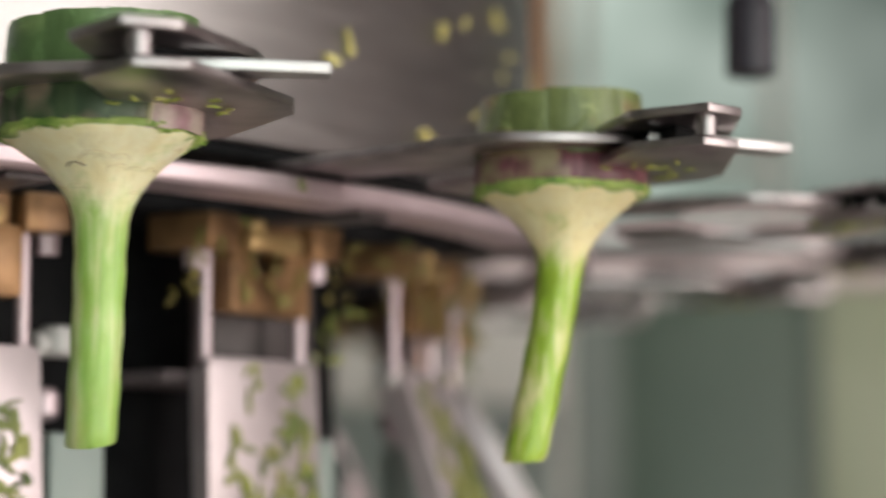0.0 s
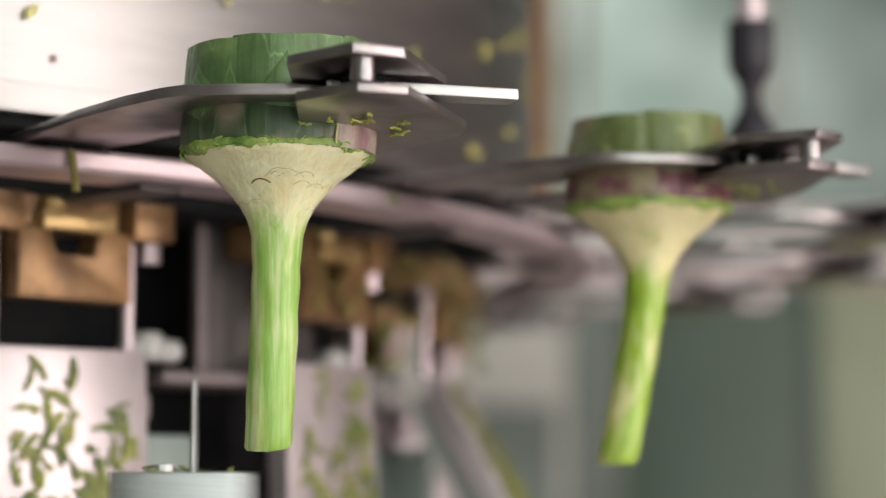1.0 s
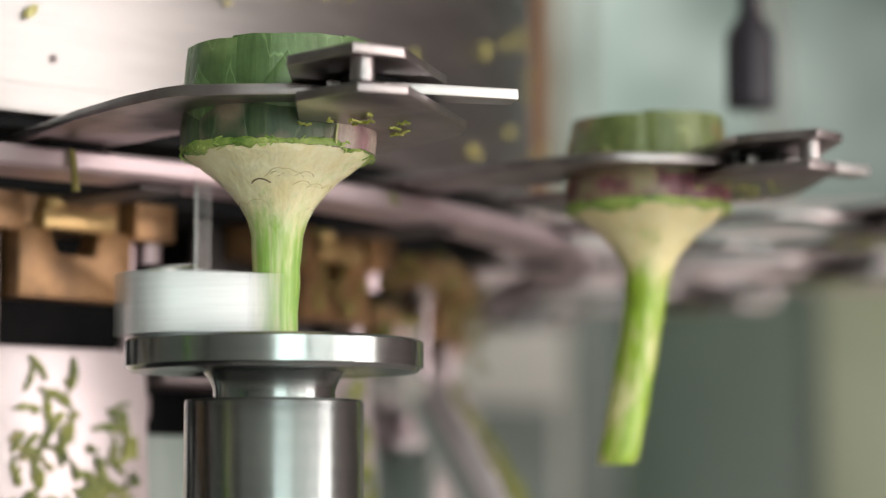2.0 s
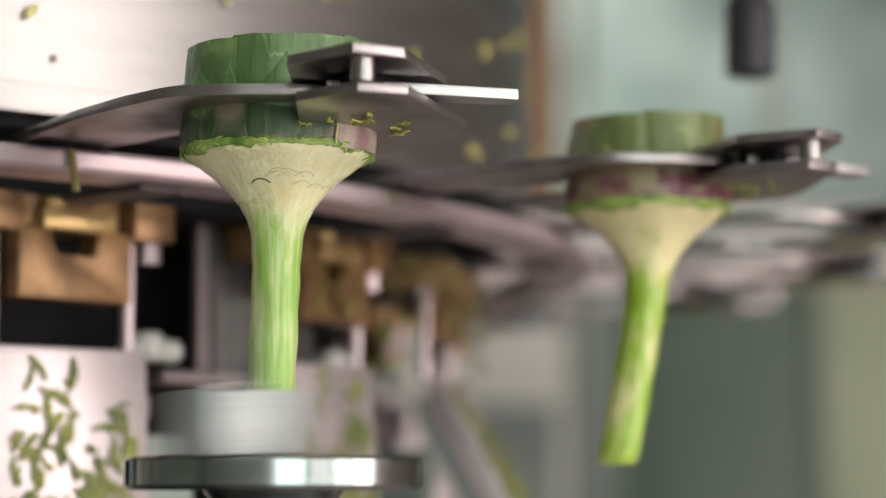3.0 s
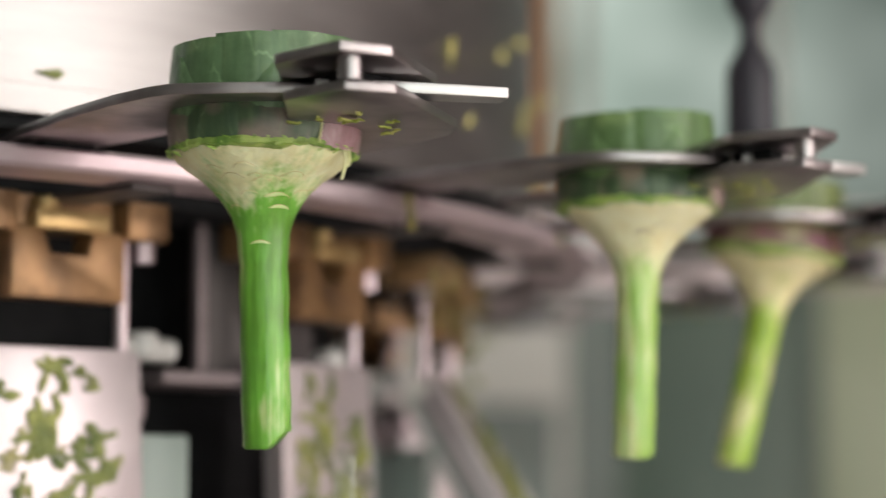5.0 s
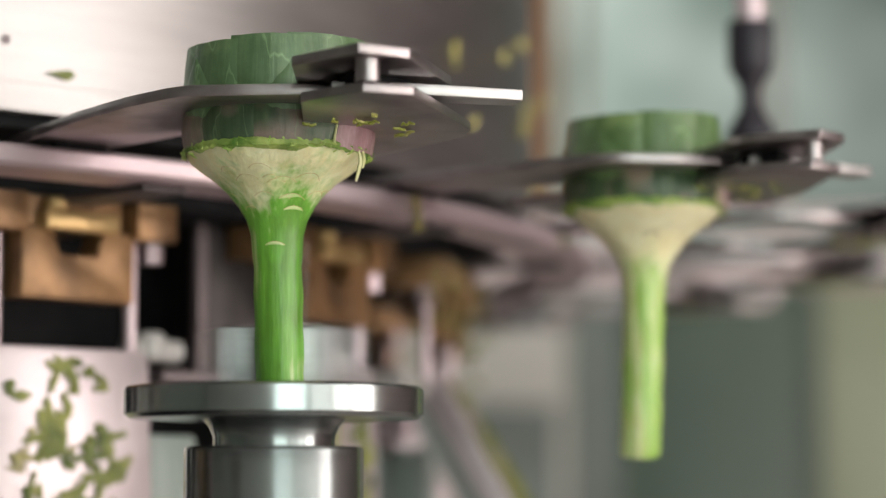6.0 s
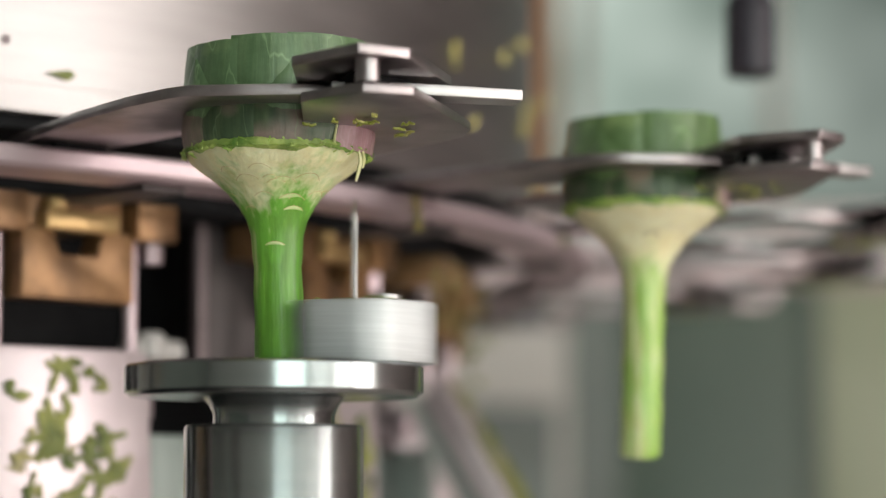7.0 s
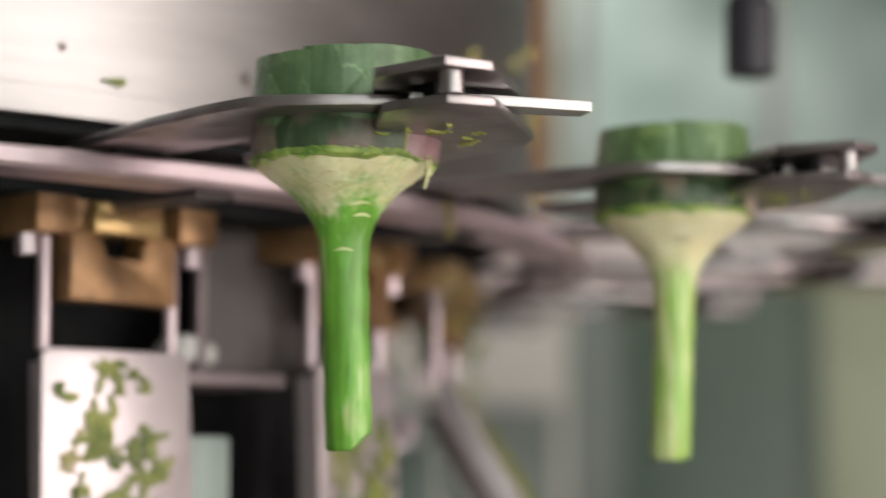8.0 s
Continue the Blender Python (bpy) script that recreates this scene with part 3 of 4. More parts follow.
def bract_material(name, dark, light, blush, amount, veins=0.42):
    """Waxy outer leaves: green with long veins, blushed with violet in patches."""
    m = mat(name, dark, 0.40, base2=light, scale=420, stretch=(1, 1, 0.05), bump=0.30, bump_scale=420, contrast=(0.32, 0.70))
    nt = m.node_tree
    p = nt.nodes["Principled BSDF"]
    src = p.inputs["Base Color"].links[0].from_socket
    n = nt.nodes.new("ShaderNodeTexNoise")
    n.inputs["Scale"].default_value, n.inputs["Detail"].default_value = 45, 2
    info = nt.nodes.new("ShaderNodeObjectInfo")
    add = nt.nodes.new("ShaderNodeMath")
    add.operation = "MULTIPLY_ADD"
    add.inputs[1].default_value = 0.35
    tc = nt.nodes.new("ShaderNodeTexCoord")
    nt.links.new(tc.outputs["Object"], n.inputs["Vector"])
    nt.links.new(info.outputs["Random"], add.inputs[0])
    nt.links.new(n.outputs[0], add.inputs[2])
    mr = nt.nodes.new("ShaderNodeMapRange")
    mr.inputs[1].default_value, mr.inputs[2].default_value = 0.95 - amount, 1.1 - amount
    nt.links.new(add.outputs[0], mr.inputs[0])
    mix = nt.nodes.new("ShaderNodeMix")
    mix.data_type = "RGBA"
    nt.links.new(mr.outputs[0], mix.inputs["Factor"])
    nt.links.new(src, mix.inputs["A"])
    mix.inputs["B"].default_value = (*blush, 1)
    # thin pale veins and a greyish bloom
    vein = nt.nodes.new("ShaderNodeTexNoise")
    vein.inputs["Scale"].default_value, vein.inputs["Detail"].default_value = 70, 3
    mv = nt.nodes.new("ShaderNodeMapping")
    mv.inputs["Scale"].default_value = (1, 1, 0.30)
    nt.links.new(tc.outputs["Object"], mv.inputs[0])
    nt.links.new(mv.outputs[0], vein.inputs["Vector"])
    line = nt.nodes.new("ShaderNodeValToRGB")
    line.color_ramp.elements[0].position, line.color_ramp.elements[1].position = 0.490, 0.522
    line.color_ramp.elements[0].color = line.color_ramp.elements[1].color = (0, 0, 0, 1)
    line.color_ramp.elements.new(0.506).color = (veins, veins, veins, 1)
    nt.links.new(vein.outputs[0], line.inputs[0])
    pale = nt.nodes.new("ShaderNodeMix")
    pale.data_type = "RGBA"
    nt.links.new(line.outputs[0], pale.inputs["Factor"])
    nt.links.new(mix.outputs["Result"], pale.inputs["A"])
    pale.inputs["B"].default_value = (*[min(0.7, 2.1 * c + 0.05) for c in light], 1)
    bloom = nt.nodes.new("ShaderNodeTexNoise")
    bloom.inputs["Scale"].default_value, bloom.inputs["Detail"].default_value, bloom.inputs["Roughness"].default_value = 75, 7, 0.7
    nt.links.new(tc.outputs["Object"], bloom.inputs["Vector"])
    tone = nt.nodes.new("ShaderNodeValToRGB")
    tone.color_ramp.elements[0].position, tone.color_ramp.elements[1].position = 0.30, 0.70
    tone.color_ramp.elements[0].color, tone.color_ramp.elements[1].color = (0.70, 0.72, 0.62, 1), (1.30, 1.26, 1.22, 1)
    nt.links.new(bloom.outputs[0], tone.inputs[0])
    mul = nt.nodes.new("ShaderNodeMix")
    mul.data_type, mul.blend_type = "RGBA", "MULTIPLY"
    mul.inputs["Factor"].default_value = 1.0
    nt.links.new(pale.outputs["Result"], mul.inputs["A"])
    nt.links.new(tone.outputs[0], mul.inputs["B"])
    nt.links.new(mul.outputs["Result"], p.inputs["Base Color"])
    return m


def bract(rnd, a0, width, r0, r1, z0, z1, pointed, lift=0.0):
    """One leaf scale bent round the head: angles in degrees, lower and upper radius."""
    nu, nz = 9, 7
    verts, faces = [], []
    wob = [rnd.uniform(-0.0006, 0.0006) for _ in range(nu + 1)]
    for layer in (0, 1):
        for j in range(nz + 1):
            k = j / nz
            for i in range(nu + 1):
                w = 2 * i / nu - 1
                spread = width * (1 - (pointed * k) ** 2.2 * 0.97)
                a = radians(a0 + 0.5 * spread * w)
                bulge = math.sin(math.pi * k) * 0.0012
                r = r0 + (r1 - r0) * k + bulge + lift - 0.0022 * abs(w) ** 3 - layer * 0.0012
                z = z0 + (z1 - z0) * k + (wob[i] if j == 0 else 0.3 * wob[i] if j == nz else 0.0)
                verts.append((r * math.cos(a), r * math.sin(a), z))
    row, lay = nu + 1, (nu + 1) * (nz + 1)
    for j in range(nz):
        for i in range(nu):
            p = j * row + i
            faces += [(p, p + 1, p + row + 1, p + row), (lay + p, lay + p + row, lay + p + row + 1, lay + p + 1)]
    for i in range(nu):
        p = nz * row + i
        faces += [(p, p + 1, lay + p + 1, lay + p), (i, lay + i, lay + i + 1, i + 1)]
    for j in range(nz):
        p, q = j * row, j * row + nu
        faces += [(p, p + row, lay + p + row, lay + p), (q, lay + q, lay + q + row, q + row)]
    me = bpy.data.meshes.new("bract")
    me.from_pydata(verts, [], faces)
    bm = bmesh.new()
    bm.from_mesh(me)
    bpy.data.meshes.remove(me)
    return bm


BODY = [(0.0, -0.0215), (0.0350, -0.0215), (0.0386, -0.0225), (0.0378, -0.0246), (0.0342, -0.0266), (0.0303, -0.0298), (0.0245, -0.0340), (0.0195, -0.0390), (0.0152, -0.0445), (0.0122, -0.0500), (0.0106, -0.0560), (0.0101, -0.0640), (0.0098, -0.0750)]


def body_radius(z):
    for (ra, za), (rb, zb) in zip(BODY[1:], BODY[2:]):
        if za >= z >= zb:
            return ra + (rb - ra) * (za - z) / (za - zb)
    return BODY[-1][0]


def strip(pts, sides, wide, thick):
    """A flat ribbon through points, with a sideways vector for each of them."""
    bm = bmesh.new()
    rings = []
    for k, (p, d) in enumerate(zip(pts, sides)):
        q = k / (len(pts) - 1)
        w = wide * (0.35 + 0.65 * math.sin(math.pi * (0.15 + 0.75 * q))) * 0.5
        p, d = Vector(p), Vector(d).normalized()
        along = (Vector(pts[min(k + 1, len(pts) - 1)]) - Vector(pts[max(k - 1, 0)])).normalized()
        n = along.cross(d).normalized() * thick * 0.5
        rings.append([bm.verts.new(c) for c in (p - d * w - n, p + d * w - n, p + d * w + n, p - d * w + n)])
    for ra, rb in zip(rings, rings[1:]):
        for i in range(4):
            bm.faces.new((ra[i], ra[(i + 1) % 4], rb[(i + 1) % 4], rb[i]))
    bm.faces.new(rings[0][::-1])
    bm.faces.new(rings[-1])
    return bm


def artichoke(label, seed, upper, lower, flesh_mat, bend, cut, r_low=0.0398, drop=0.0, scars=(), inner=None):
    rnd = random.Random(seed)
    ob = thing("artichoke", label, "artichoke", group="artichokes in the carousel")
    # peeled base: a cone with soft facets
    body = [(r + (r_low - 0.0398 if -0.025 < z < -0.022 else 0.0), z) for r, z in BODY[:12]]
    prof = [(0.0, -0.1420), (0.0088, -0.1420), (0.0097, -0.1408)] + [(0.0098 + 0.00025 * math.sin(k * 1.7 + seed), -0.1408 + k * 0.0060) for k in range(1, 13)] + [(r, z) for r, z in reversed(body[1:])]
    ph, sides = rnd.uniform(0, 6), 8

    def factor(a, z):
        cone = max(0.0, min(1.0, (z + 0.062) / 0.016))
        w = (a + seed) % (2 * math.pi / sides) - math.pi / sides
        flat = 1 + 0.35 * (math.cos(math.pi / sides) / math.cos(w) - 0.97) + 0.012 * math.sin(3 * a + z * 60)
        soft = 1 + 0.018 * math.sin(5 * a + ph + z * 90) + 0.010 * math.sin(9 * a - ph + z * 200)
        return flat * (1 - cone) + soft * cone

    def leant(x, y, z):
        k = max(0.0, min(1.0, (-0.050 - z) / 0.092))
        return x + bend[0] * k ** 1.25, y + bend[1] * k ** 1.25, z - drop * k

    def surface(deg, z, out=0.0):
        a = radians(deg)
        r = body_radius(z) * factor(a, z) + out
        return leant(r * math.cos(a), r * math.sin(a), z)

    def peeled(above):
        bm = lathe(prof, 72)
        for v in bm.verts:
            a, z = math.atan2(v.co.y, v.co.x), v.co.z
            f = factor(a, z)
            x, y = v.co.x * f, v.co.y * f
            up = cut[0] * max(0.0, x / 0.0095) ** 1.2 + cut[1] * y / 0.009 if z < -0.139 else 0.0
            v.co = leant(x, y, z)
            v.co.z += up
        away = [f for f in bm.faces if (f.calc_center_median().z > -0.0605) != above]
        bmesh.ops.delete(bm, geom=away, context="FACES")
        return bm

    part("peeled_base", peeled(True), flesh_mat, ob, "peeled artichoke base, cream turning green")
    part("stem", peeled(False), flesh_mat, ob, "fresh peeled green stem")

    # scars of the removed leaves: pale crescents, the old ones with a brown upper edge
    places = list(scars) + [(rnd.uniform(0, 360), rnd.uniform(-0.046, -0.028), rnd.uniform(0.003, 0.006), 0) for _ in range(16)]
    for deg, z, half, age in places:
        span = half / body_radius(z) * 57.3
        bm = bmesh.new()
        rows = []
        for j in range(4):
            row = []
            for i in range(13):
                w = i / 6 - 1
                top = z - 0.35 * half * w * w
                low = top - 0.26 * half * (1 - w * w) - 0.0001
                out = 0.00022 * math.sin(math.pi * j / 3) * (1 - w * w) + 0.00005
                row.append(bm.verts.new(surface(deg + span * w, top + (low - top) * j / 3, out)))
            rows.append(row)
        for ra, rb in zip(rows, rows[1:]):
            for i in range(12):
                bm.faces.new((ra[i], ra[i + 1], rb[i + 1], rb[i]))
        scar = part("leaf_scar", bm, SCAR_PALE if age == 1 else flesh_mat, ob, "crescent scar of a removed leaf")
        pts = [surface(deg + span * (q / 5 - 1), z - 0.35 * half * (q / 5 - 1) ** 2 + 0.0001, 0.00005) for q in range(11)]
        part("scar_edge", join(*[rod(p, q, 0.00032 if age == 2 else 0.00014, 5) for p, q in zip(pts, pts[1:])]), SCAR if age == 2 else SCAR_SOFT, scar)

    # ragged green rim where the blade stopped
    bm = bmesh.new()
    n = 300
    rings = [[] for _ in range(6)]
    for i in range(n):
        a = 2 * math.pi * i / n
        c, d = math.cos(a), math.sin(a)
        j1, j2 = noise.noise((c * 11, d * 11, seed)), noise.noise((c * 2.6, d * 2.6, seed + 4))
        j3, j4 = noise.noise((c * 34, d * 34, seed + 9)), noise.noise((c * 22, d * 22, seed + 13))
        low = -0.0246 - 0.0036 * j2 - 0.0009 * j1 - 0.0005 * j3
        for ring, r, z in zip(rings, (r_low - 0.0026, r_low - 0.0002 + 0.0005 * j4, r_low + 0.0003 + 0.0006 * j1, r_low - 0.0001 + 0.0006 * j4, body_radius(low + 0.0012) + 0.0008 + 0.0006 * j3, body_radius(low) * factor(a, low) - 0.0002),
                              (-0.0196 + 0.0008 * j2, -0.0206 + 0.0007 * j3, -0.0222 + 0.0006 * j1, -0.0235 - 0.0006 * j3, low + 0.0010, low)):
            ring.append(bm.verts.new((r * c, r * d, z)))
    for ra, rb in zip(rings, rings[1:]):
        for i in range(n):
            bm.faces.new((ra[i], ra[(i + 1) % n], rb[(i + 1) % n], rb[i]))
    part("cut_rim", bm, RIM, ob, "ragged bright green cut rim")
    # torn fringe on the rim
    bits = []
    for k in range(70):
        a, z, length = rnd.uniform(0, 2 * math.pi), rnd.uniform(-0.0246, -0.0200), rnd.uniform(0.0015, 0.0050)
        slant, curl = rnd.uniform(-1.2, 1.2), rnd.uniform(0.0, 0.0012)
        pts, across = [], []
        for q in range(4):
            t = q / 3
            aa = a + math.sin(slant) * length * t / r_low
            zz = z - abs(math.cos(slant)) * length * t * 0.6
            rr = (max(body_radius(zz), r_low - 0.0004) if zz > -0.0245 else body_radius(zz) + 0.0010) + 0.0006 + curl * t
            pts.append((rr * math.cos(aa), rr * math.sin(aa), zz))
            across.append((-math.sin(aa) * math.cos(slant), math.cos(aa) * math.cos(slant), math.sin(slant) * 0.8 + 0.05))
        bits.append(strip(pts, across, rnd.uniform(0.0004, 0.0011), 0.0003))
    tagged(part("torn_fringe", join(*bits), FRINGE, ob, "torn lime green fringe of leaf fibres"), kind="stuff")

    part("inner_head", lathe([(0.0, -0.0214), (0.0345, -0.0214), (0.0340, -0.006), (0.0335, 0.0185), (0.0, 0.0165)], 48), upper, ob)
    for k in range(9):
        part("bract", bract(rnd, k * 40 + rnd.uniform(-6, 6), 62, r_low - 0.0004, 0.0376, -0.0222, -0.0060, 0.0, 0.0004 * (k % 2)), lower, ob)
    if inner:
        # a paler leaf laid bare beside the outer ones, with a thick cream edge
        a0 = -22
        part("bract", bract(rnd, a0, 58, r_low + 0.0002, 0.0384, -0.0236, -0.0060, 0.0, 0.0010), inner, ob, "pale violet inner leaf laid bare")
        pts = []
        for q in range(9):
            t = q / 8
            aa = radians(a0 - 29 + 7 * t * t)
            rr = r_low - (r_low - 0.0384) * t + 0.0006
            pts.append((rr * math.cos(aa), rr * math.sin(aa), -0.0225 + 0.0165 * t))
        part("bract_edge", join(*[rod(p, q, 0.00055, 6) for p, q in zip(pts, pts[1:])]), EDGE_PALE, ob, "cream leaf edge")
    for k in range(8):
        part("bract", bract(rnd, k * 45 + rnd.uniform(-7, 7), 66, 0.0372, 0.0368, -0.0130, 0.0208 + rnd.uniform(-0.0004, 0.0004) + 0.0014 * math.cos(radians(k * 45 - 20)), 0.0, -0.0004 * (k % 2)), upper, ob)
    for k in range(6):
        a0, top = k * 60 + rnd.uniform(-9, 9) - 82, 0.008 + rnd.uniform(0, 0.006)
        part("bract", bract(rnd, a0, 46, 0.0378, 0.0374, -0.0130, top, 1.0, 0.0005), upper, ob)
        for side in (-1, 1):
            pts = []
            for q in range(9):
                kk = 0.45 + 0.55 * q / 8
                aa = radians(a0 + side * 0.5 * 46 * (1 - kk ** 2.2 * 0.97))
                rr = 0.0378 - 0.0004 * kk + math.sin(math.pi * kk) * 0.0012 - 0.0014
                pts.append((rr * math.cos(aa), rr * math.sin(aa), -0.0130 + (top + 0.0130) * kk))
            part("bract_edge", join(*[rod(p, q, 0.00035, 5) for p, q in zip(pts, pts[1:])]), EDGE, ob, "pale dry leaf edge")
    return ob


RIM = mat("ragged_green_rim", (0.10, 0.22, 0.03), 0.45, 0.0, (0.42, 0.52, 0.14), 95, bump=0.5, bump_scale=700, sub=0.15)
FRINGE = mat("lime_leaf_fibres", (0.20, 0.38, 0.04), 0.45, 0.0, (0.50, 0.58, 0.20), 220, bump=0.3, bump_scale=900, sub=0.15)
EDGE = mat("dry_leaf_edge", (0.34, 0.36, 0.14), 0.5, 0.0, (0.26, 0.17, 0.07), 150, bump=0.1)
EDGE_PALE = mat("cream_leaf_edge", (0.55, 0.56, 0.26), 0.45, 0.0, (0.66, 0.64, 0.38), 150, bump=0.1)
SCAR = mat("brown_leaf_scars", (0.20, 0.12, 0.05), 0.5, 0.0, (0.10, 0.06, 0.03), 90, bump=0.1)
SCAR_SOFT = mat("soft_leaf_scars", (0.56, 0.46, 0.24), 0.5, 0.0, (0.44, 0.34, 0.15), 90, bump=0.1)
SCAR_PALE = mat("pale_leaf_scars", (0.62, 0.68, 0.36), 0.4, 0.0, (0.42, 0.60, 0.20), 110, bump=0.3, bump_scale=300, sub=0.15)
UP_1 = bract_material("olive_bracts", (0.115, 0.150, 0.050), (0.17, 0.205, 0.075), (0.19, 0.13, 0.07), 0.28)
LOW_1 = bract_material("violet_bracts", (0.11, 0.032, 0.048), (0.22, 0.085, 0.11), (0.34, 0.29, 0.19), 0.42)
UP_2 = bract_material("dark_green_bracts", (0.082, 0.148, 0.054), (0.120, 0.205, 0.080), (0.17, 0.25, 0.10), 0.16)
# LOW_2 and LOW_3 carry the gripper plate's shadow in their darkened greens
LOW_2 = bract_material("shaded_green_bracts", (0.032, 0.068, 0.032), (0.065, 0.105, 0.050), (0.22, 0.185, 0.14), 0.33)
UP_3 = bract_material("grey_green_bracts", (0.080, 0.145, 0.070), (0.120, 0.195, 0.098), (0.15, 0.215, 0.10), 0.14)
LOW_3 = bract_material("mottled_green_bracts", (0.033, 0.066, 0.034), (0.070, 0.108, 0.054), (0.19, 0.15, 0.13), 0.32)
INNER = bract_material("pale_violet_inner_leaf", (0.40, 0.31, 0.30), (0.50, 0.42, 0.37), (0.30, 0.17, 0.20), 0.40, 0.10)
FLESH_1 = flesh("flesh_lemon", (0.85, 0.78, 0.49), (0.32, 0.49, 0.05), -0.053, 0.016, 3.0, 0.5, 0.5, 0.62)
FLESH_2 = flesh("flesh_pale", (0.84, 0.81, 0.56), (0.32, 0.53, 0.12), -0.054, 0.030, 7.0, 0.32, 0.48, 0.58)
FLESH_3 = flesh("flesh_deep", (0.80, 0.79, 0.51), (0.16, 0.42, 0.05), -0.040, 0.015, 11.0, 0.45, 0.45, 0.80)
first_artichoke = artichoke("trimmed artichoke with purple lower bracts and bent stem", 1, UP_1, LOW_1, FLESH_1, (-0.0195, -0.006), (0.001, 0.0), drop=0.0035)
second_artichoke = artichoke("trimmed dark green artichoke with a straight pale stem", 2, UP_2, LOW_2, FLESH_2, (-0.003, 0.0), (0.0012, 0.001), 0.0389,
                             scars=((-104, -0.0355, 0.0042, 2), (-80, -0.0320, 0.0062, 0), (-58, -0.0360, 0.0045, 0)), inner=INNER)
shred_bm = join(strip([(0.0335, -0.0195, -0.0235), (0.0343, -0.0190, -0.0280), (0.0335, -0.0195, -0.0320), (0.0325, -0.0200, -0.0360)], [(0.7, 0.7, 0)] * 4, 0.0016, 0.0006),
                strip([(0.0350, -0.0170, -0.0235), (0.0356, -0.0170, -0.0270), (0.0350, -0.0178, -0.0305)], [(0.5, 0.8, 0)] * 3, 0.0020, 0.0006))
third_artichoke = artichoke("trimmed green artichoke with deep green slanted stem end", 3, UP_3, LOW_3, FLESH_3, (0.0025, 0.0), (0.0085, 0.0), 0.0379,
                            scars=((-58, -0.0450, 0.0046, 1), (-104, -0.0400, 0.0042, 0), (-80, -0.0345, 0.0060, 0), (-92, -0.0590, 0.0042, 1), (-66, -0.0405, 0.0058, 1), (-118, -0.0335, 0.0060, 0), (-55, -0.0330, 0.0062, 0)), inner=INNER)
part("torn_shred", shred_bm, EDGE_PALE, third_artichoke, "thin torn shred hanging from the rim")


# ---- the peeling head ----
def peeling_head():
    ob = thing("peeling_head", "turned steel peeling head with a flange and a blade block", "machine tool")
    part("flange", lathe([(0.012, -0.0130), (0.0575, -0.0130), (0.0592, -0.0115), (0.0600, -0.0112), (0.0600, -0.0014), (0.0588, -0.0004), (0.0560, 0.0), (0.012, 0.0)], 96, closed=True), TURNED, ob, "polished round flange")
    part("neck", lathe([(0.012, -0.0240), (0.0245, -0.0240), (0.0245, -0.0200), (0.0262, -0.0160), (0.0285, -0.0132), (0.012, -0.0132)], 72, closed=True), TURNED, ob, "turned neck")
    part("barrel", lathe([(0.012, -0.42), (0.0360, -0.42), (0.0360, -0.0255), (0.0352, -0.0243), (0.0335, -0.0241), (0.012, -0.0241)], 96, closed=True), TURNED, ob, "polished barrel")
    block = part("blade_block", prism([(0.012, -0.018), (0.044, -0.026), (0.0645, -0.004), (0.0645, 0.016), (0.052, 0.022), (0.012, 0.022)], 0.0002, 0.0250, 0.001), ALU, ob, "milled aluminium blade block")
    part("needle", lathe([(0.0, 0.025), (0.0010, 0.025), (0.0010, 0.060), (0.0, 0.069)], 12), STEEL, block, "thin pointed steel pin").matrix_basis = pose(0.033, 0, 0)
    tagged(part("debris", moved(leaf_scraps(random.Random(9), 7, (0.016, 0.05), (-0.015, 0.015), 0.006, 0.001), pose(0, 0, 0.025)), SCRAP, block), kind="stuff")
    part("screw", lathe([(0.0, 0.025), (0.006, 0.025), (0.006, 0.028), (0.0, 0.028)], 16), STEEL, block).matrix_basis = pose(0.046, 0, 0)
    return ob


head = peeling_head()


def guide_column():
    a = radians(REST)
    ob = thing("guide_column", "steel guide column of the peeling head on the floor", "machine part", pose(RAD * math.cos(a), RAD * math.sin(a), 0))
    part("tube", lathe([(0.0365, 0.012), (0.050, 0.012), (0.050, 0.99), (0.0365, 0.99)], 64, closed=True), STEEL, ob)
    part("foot", lathe([(0.0, 0.0), (0.09, 0.0), (0.09, 0.012), (0.0, 0.012)], 48), STEEL, ob)


guide_column()


# ---- the ejector ----
def ejector():
    a = radians(REST + 2 * STEP)
    x, y = RAD * math.cos(a) - 0.011, RAD * math.sin(a)
    ob = thing("guide_tube", "steel guide tube hanging from the ceiling", "machine part", pose(x, y, Z0))
    part("tube", lathe([(0.0100, 0.36), (0.0170, 0.36), (0.0180, 0.362), (0.0180, 3.19 - Z0), (0.0100, 3.19 - Z0)], 32, closed=True), STEEL, ob)
    part("ceiling_plate", lathe([(0.0, 3.19 - Z0), (0.06, 3.19 - Z0), (0.06, 3.2 - Z0), (0.0, 3.2 - Z0)], 32), STEEL, ob)
    rodob = thing("ejector_plunger", "dark violet plastic plunger on a rosy steel rod", "machine part")
    part("plunger", lathe([(0.0, 0.0825), (0.0130, 0.0825), (0.0145, 0.0840), (0.0145, 0.1230), (0.0130, 0.1275), (0.0070, 0.1370), (0.0062, 0.1400), (0.0062, 0.1490), (0.0070, 0.1520), (0.0125, 0.1610), (0.0134, 0.1650), (0.0134, 0.1880), (0.0125, 0.1895), (0.0, 0.1895)], 40), PURPLE, rodob)
    part("rod", lathe([(0.0, 0.1897), (0.0085, 0.1897), (0.0085, 0.62), (0.0, 0.62)], 24), PINK, rodob, "rosy steel rod")
    return rodob, x, y


push_rod, EX, EY = ejector()


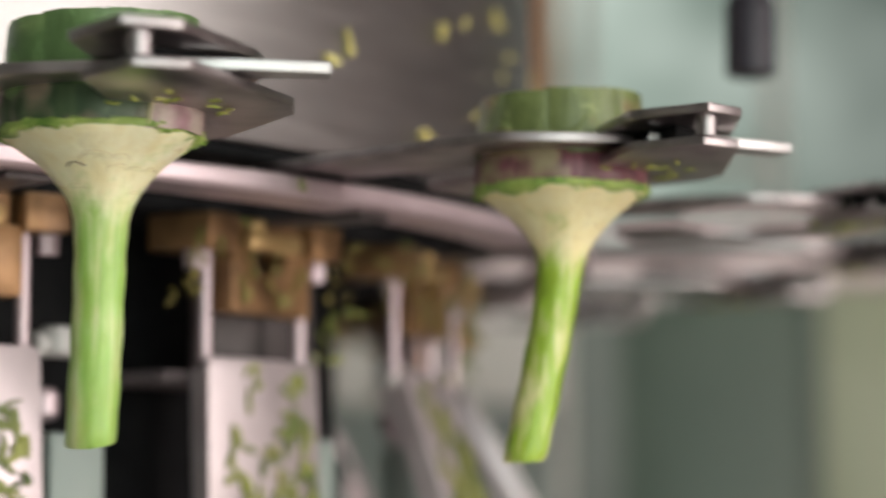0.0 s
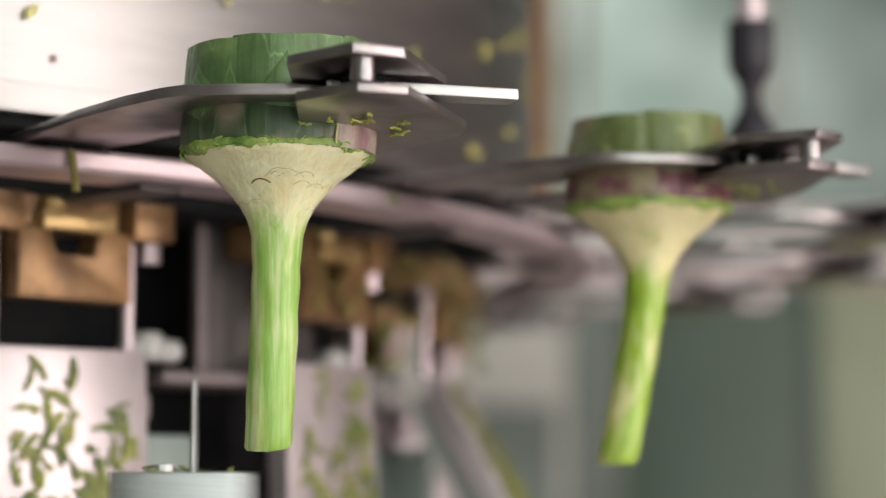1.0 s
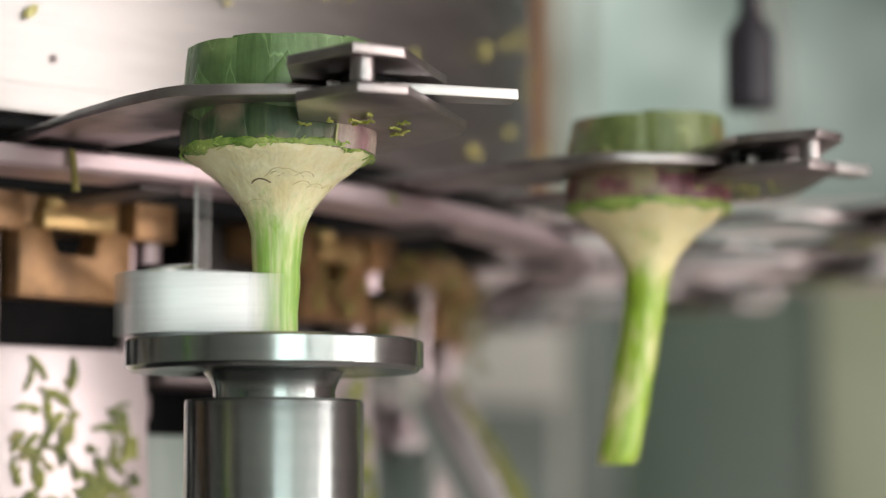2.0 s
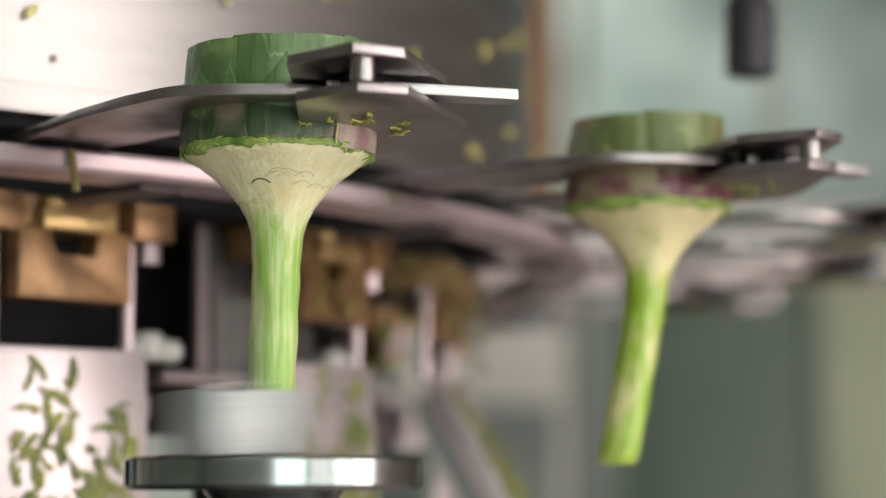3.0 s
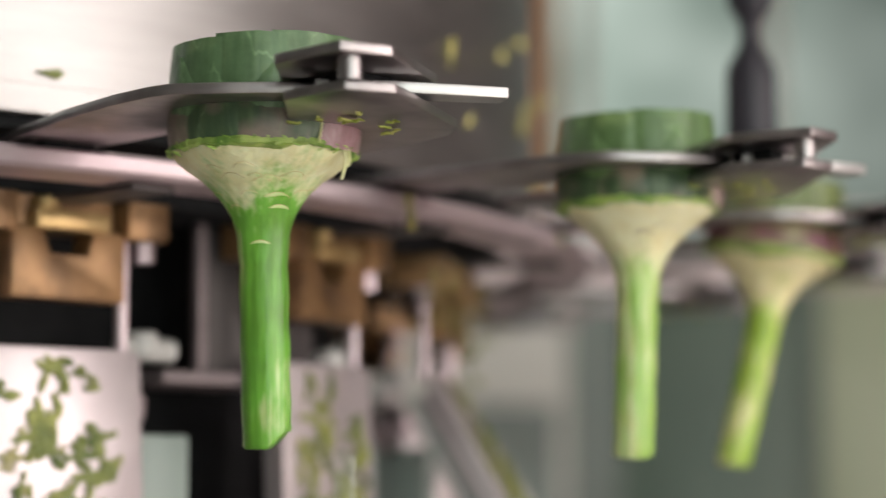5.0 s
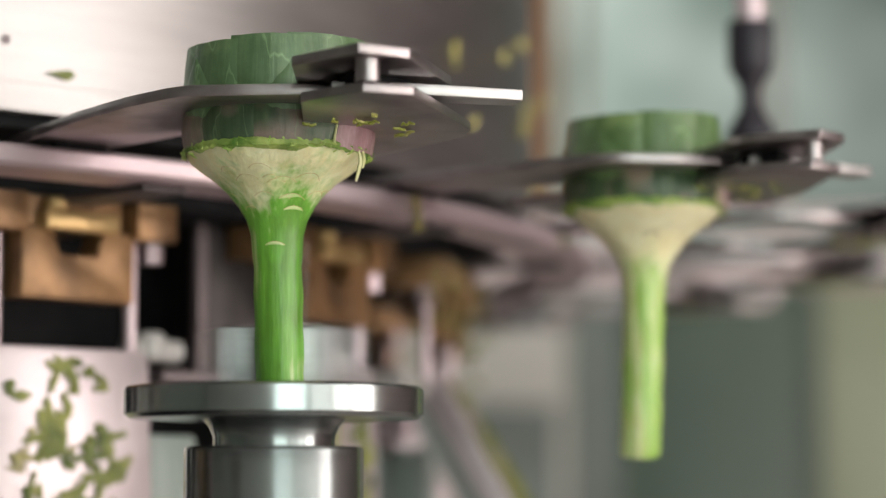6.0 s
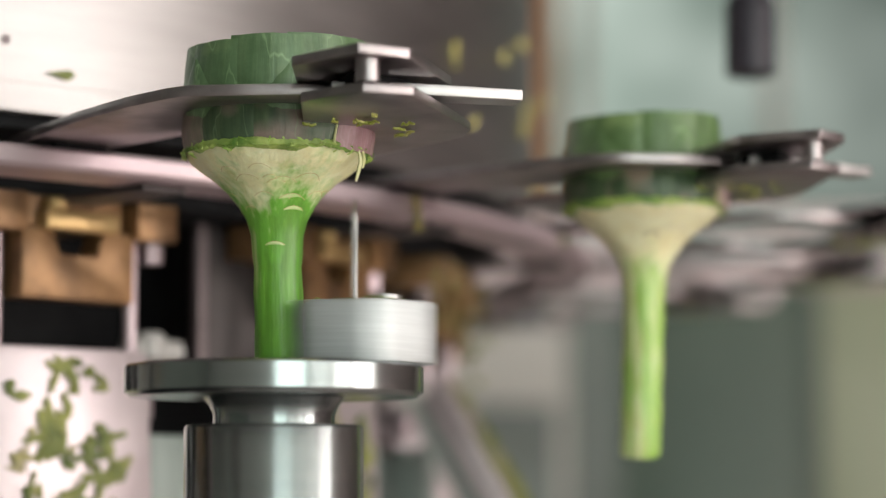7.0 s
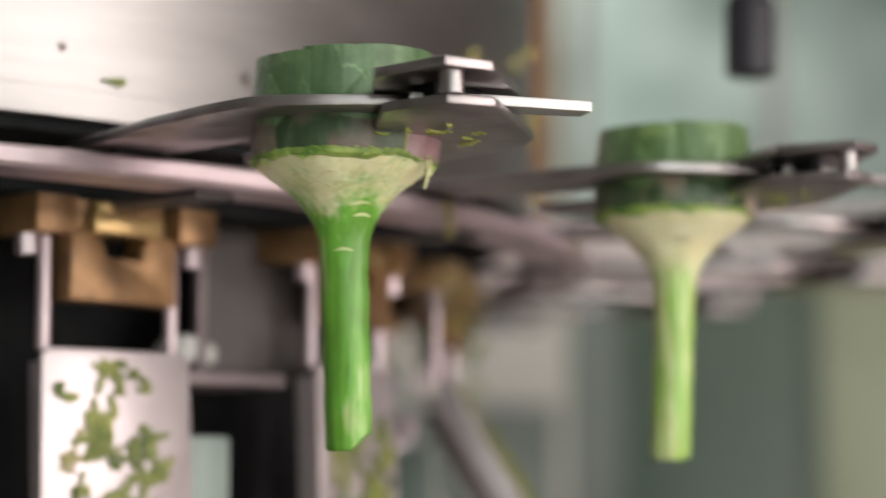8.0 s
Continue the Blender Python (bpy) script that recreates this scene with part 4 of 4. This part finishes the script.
# ---- all that moves ----
TURN = [(0.0, -5.75), (0.25, -3.0), (0.5, -0.96), (0.75, -0.12), (0.95, 0.0), (3.15, 0.0), (3.3, 0.45), (3.5, 1.72), (3.6, 2.78), (3.9, 6.1), (4.2, 9.62), (4.5, 12.85), (4.8, 16.1), (5.0, 17.65), (5.1, 18.1), (5.2, 18.15), (7.6, 18.15), (7.8, 18.9), (8.0, 20.65)]


def turn_at(t):
    for (ta, a), (tb, b) in zip(TURN, TURN[1:]):
        if t <= tb:
            return a + (b - a) * (t - ta) / (tb - ta)
    return TURN[-1][1]


def motions():
    walk(carousel, [(t, pose(0, 0, Z0, 0, 0, a)) for t, a in TURN])
    walk(second_artichoke, [(t, spun(REST + a) @ pose(RAD, 0, Z0, 0, 0, -REST) @ pose(0.0008, 0, 0)) for t, a in TURN])
    walk(third_artichoke, [(t, spun(REST - STEP + a) @ pose(RAD, 0, Z0, 0, 0, -REST) @ pose(-0.0010, 0, 0)) for t, a in TURN])
    # the first one comes loose as the carousel turns: its stem swings aside before it drops
    def hung(a, swing):
        m = spun(REST + STEP + a) @ pose(RAD, 0, Z0, 0, 0, -REST) @ pose(0.004, 0, 0)
        return Matrix.Translation(m.translation) @ pose(0, 0, 0, 0, swing, 0) @ m.to_3x3().to_4x4()

    rows = [(t, hung(a, 6.5 * max(0.0, min(1.0, (t - 3.5) / 1.5)))) for t, a in TURN if t < 5.05]
    p = hung(18.1, 6.5)
    for t, d in ((5.1, 0.032), (5.2, 0.24), (5.3, 0.55), (5.4, 0.95), (5.47, 1.212), (8.0, 1.212)):
        tip = 0 if d < 1 else 85
        rows.append((t, Matrix.Translation((0, 0, -d)) @ p @ pose(0, 0, 0, tip * min(1.0, d / 1.212), 0, 0)))
    walk(first_artichoke, rows)
    # the peeling head climbs the stem and sinks again, turning all the while
    a = radians(REST)
    hx, hy = RAD * math.cos(a), RAD * math.sin(a)
    lift = [(0.0, -0.24), (0.4, -0.232), (0.5, -0.222), (0.6, -0.206), (0.7, -0.195), (0.9, -0.184), (1.0, -0.176), (1.1, -0.165), (1.2, -0.156), (1.3, -0.144), (1.4, -0.132), (1.5, -0.1235), (1.7, -0.110), (1.9, -0.101), (2.1, -0.095), (2.3, -0.097), (2.6, -0.108), (2.8, -0.128), (3.0, -0.145), (3.2, -0.168), (3.4, -0.195), (3.7, -0.235), (4.0, -0.24)]

    def lift_at(t):
        t = t if t < 4.0 else max(t - 4.4, 0.0)
        for (ta, p), (tb, q) in zip(lift, lift[1:]):
            if t <= tb:
                return p + (q - p) * (t - ta) / (tb - ta)
        return lift[-1][1]

    SPIN = [(0.0, 3785), (1.0, 1262), (1.5, 2), (3.0, -3710), (3.5, -4690), (6.5, -11915), (7.0, -12962), (7.5, -14250), (8.01, -15535)]
    rows = []
    for k in range(0, 241):
        t = k / 30
        for (ta, p), (tb, q) in zip(SPIN, SPIN[1:]):
            if ta <= t <= tb:
                phase = p + (q - p) * (t - ta) / (tb - ta)
        rows.append((t, pose(hx, hy, Z0 + lift_at(t), 0, 0, phase)))
    walk(head, rows)
    # flaps swing out past the second station
    for k in range(6):
        rows = []
        for t, a in TURN:
            on = -45.6 + STEP * k + a
            rows.append((t, flap_pose(k, 2.0 + 30.0 * max(0.0, min(1.0, (on + 24) / 15)))))
        walk(flaps[k], rows)
    stroke = [(0.0, 0.0), (0.43, 0.0), (0.5, 0.016), (0.6, 0.068), (0.67, 0.075), (1.8, 0.075), (1.93, 0.038), (2.03, 0.012), (2.13, 0.0), (4.87, 0.0),
              (4.9, 0.006), (5.0, 0.038), (5.1, 0.073), (5.17, 0.075), (6.2, 0.075), (6.3, 0.038), (6.4, 0.012), (6.5, 0.002), (6.6, 0.0), (8.0, 0.0)]
    walk(push_rod, [(t, pose(EX, EY, Z0 - d)) for t, d in stroke])


motions()
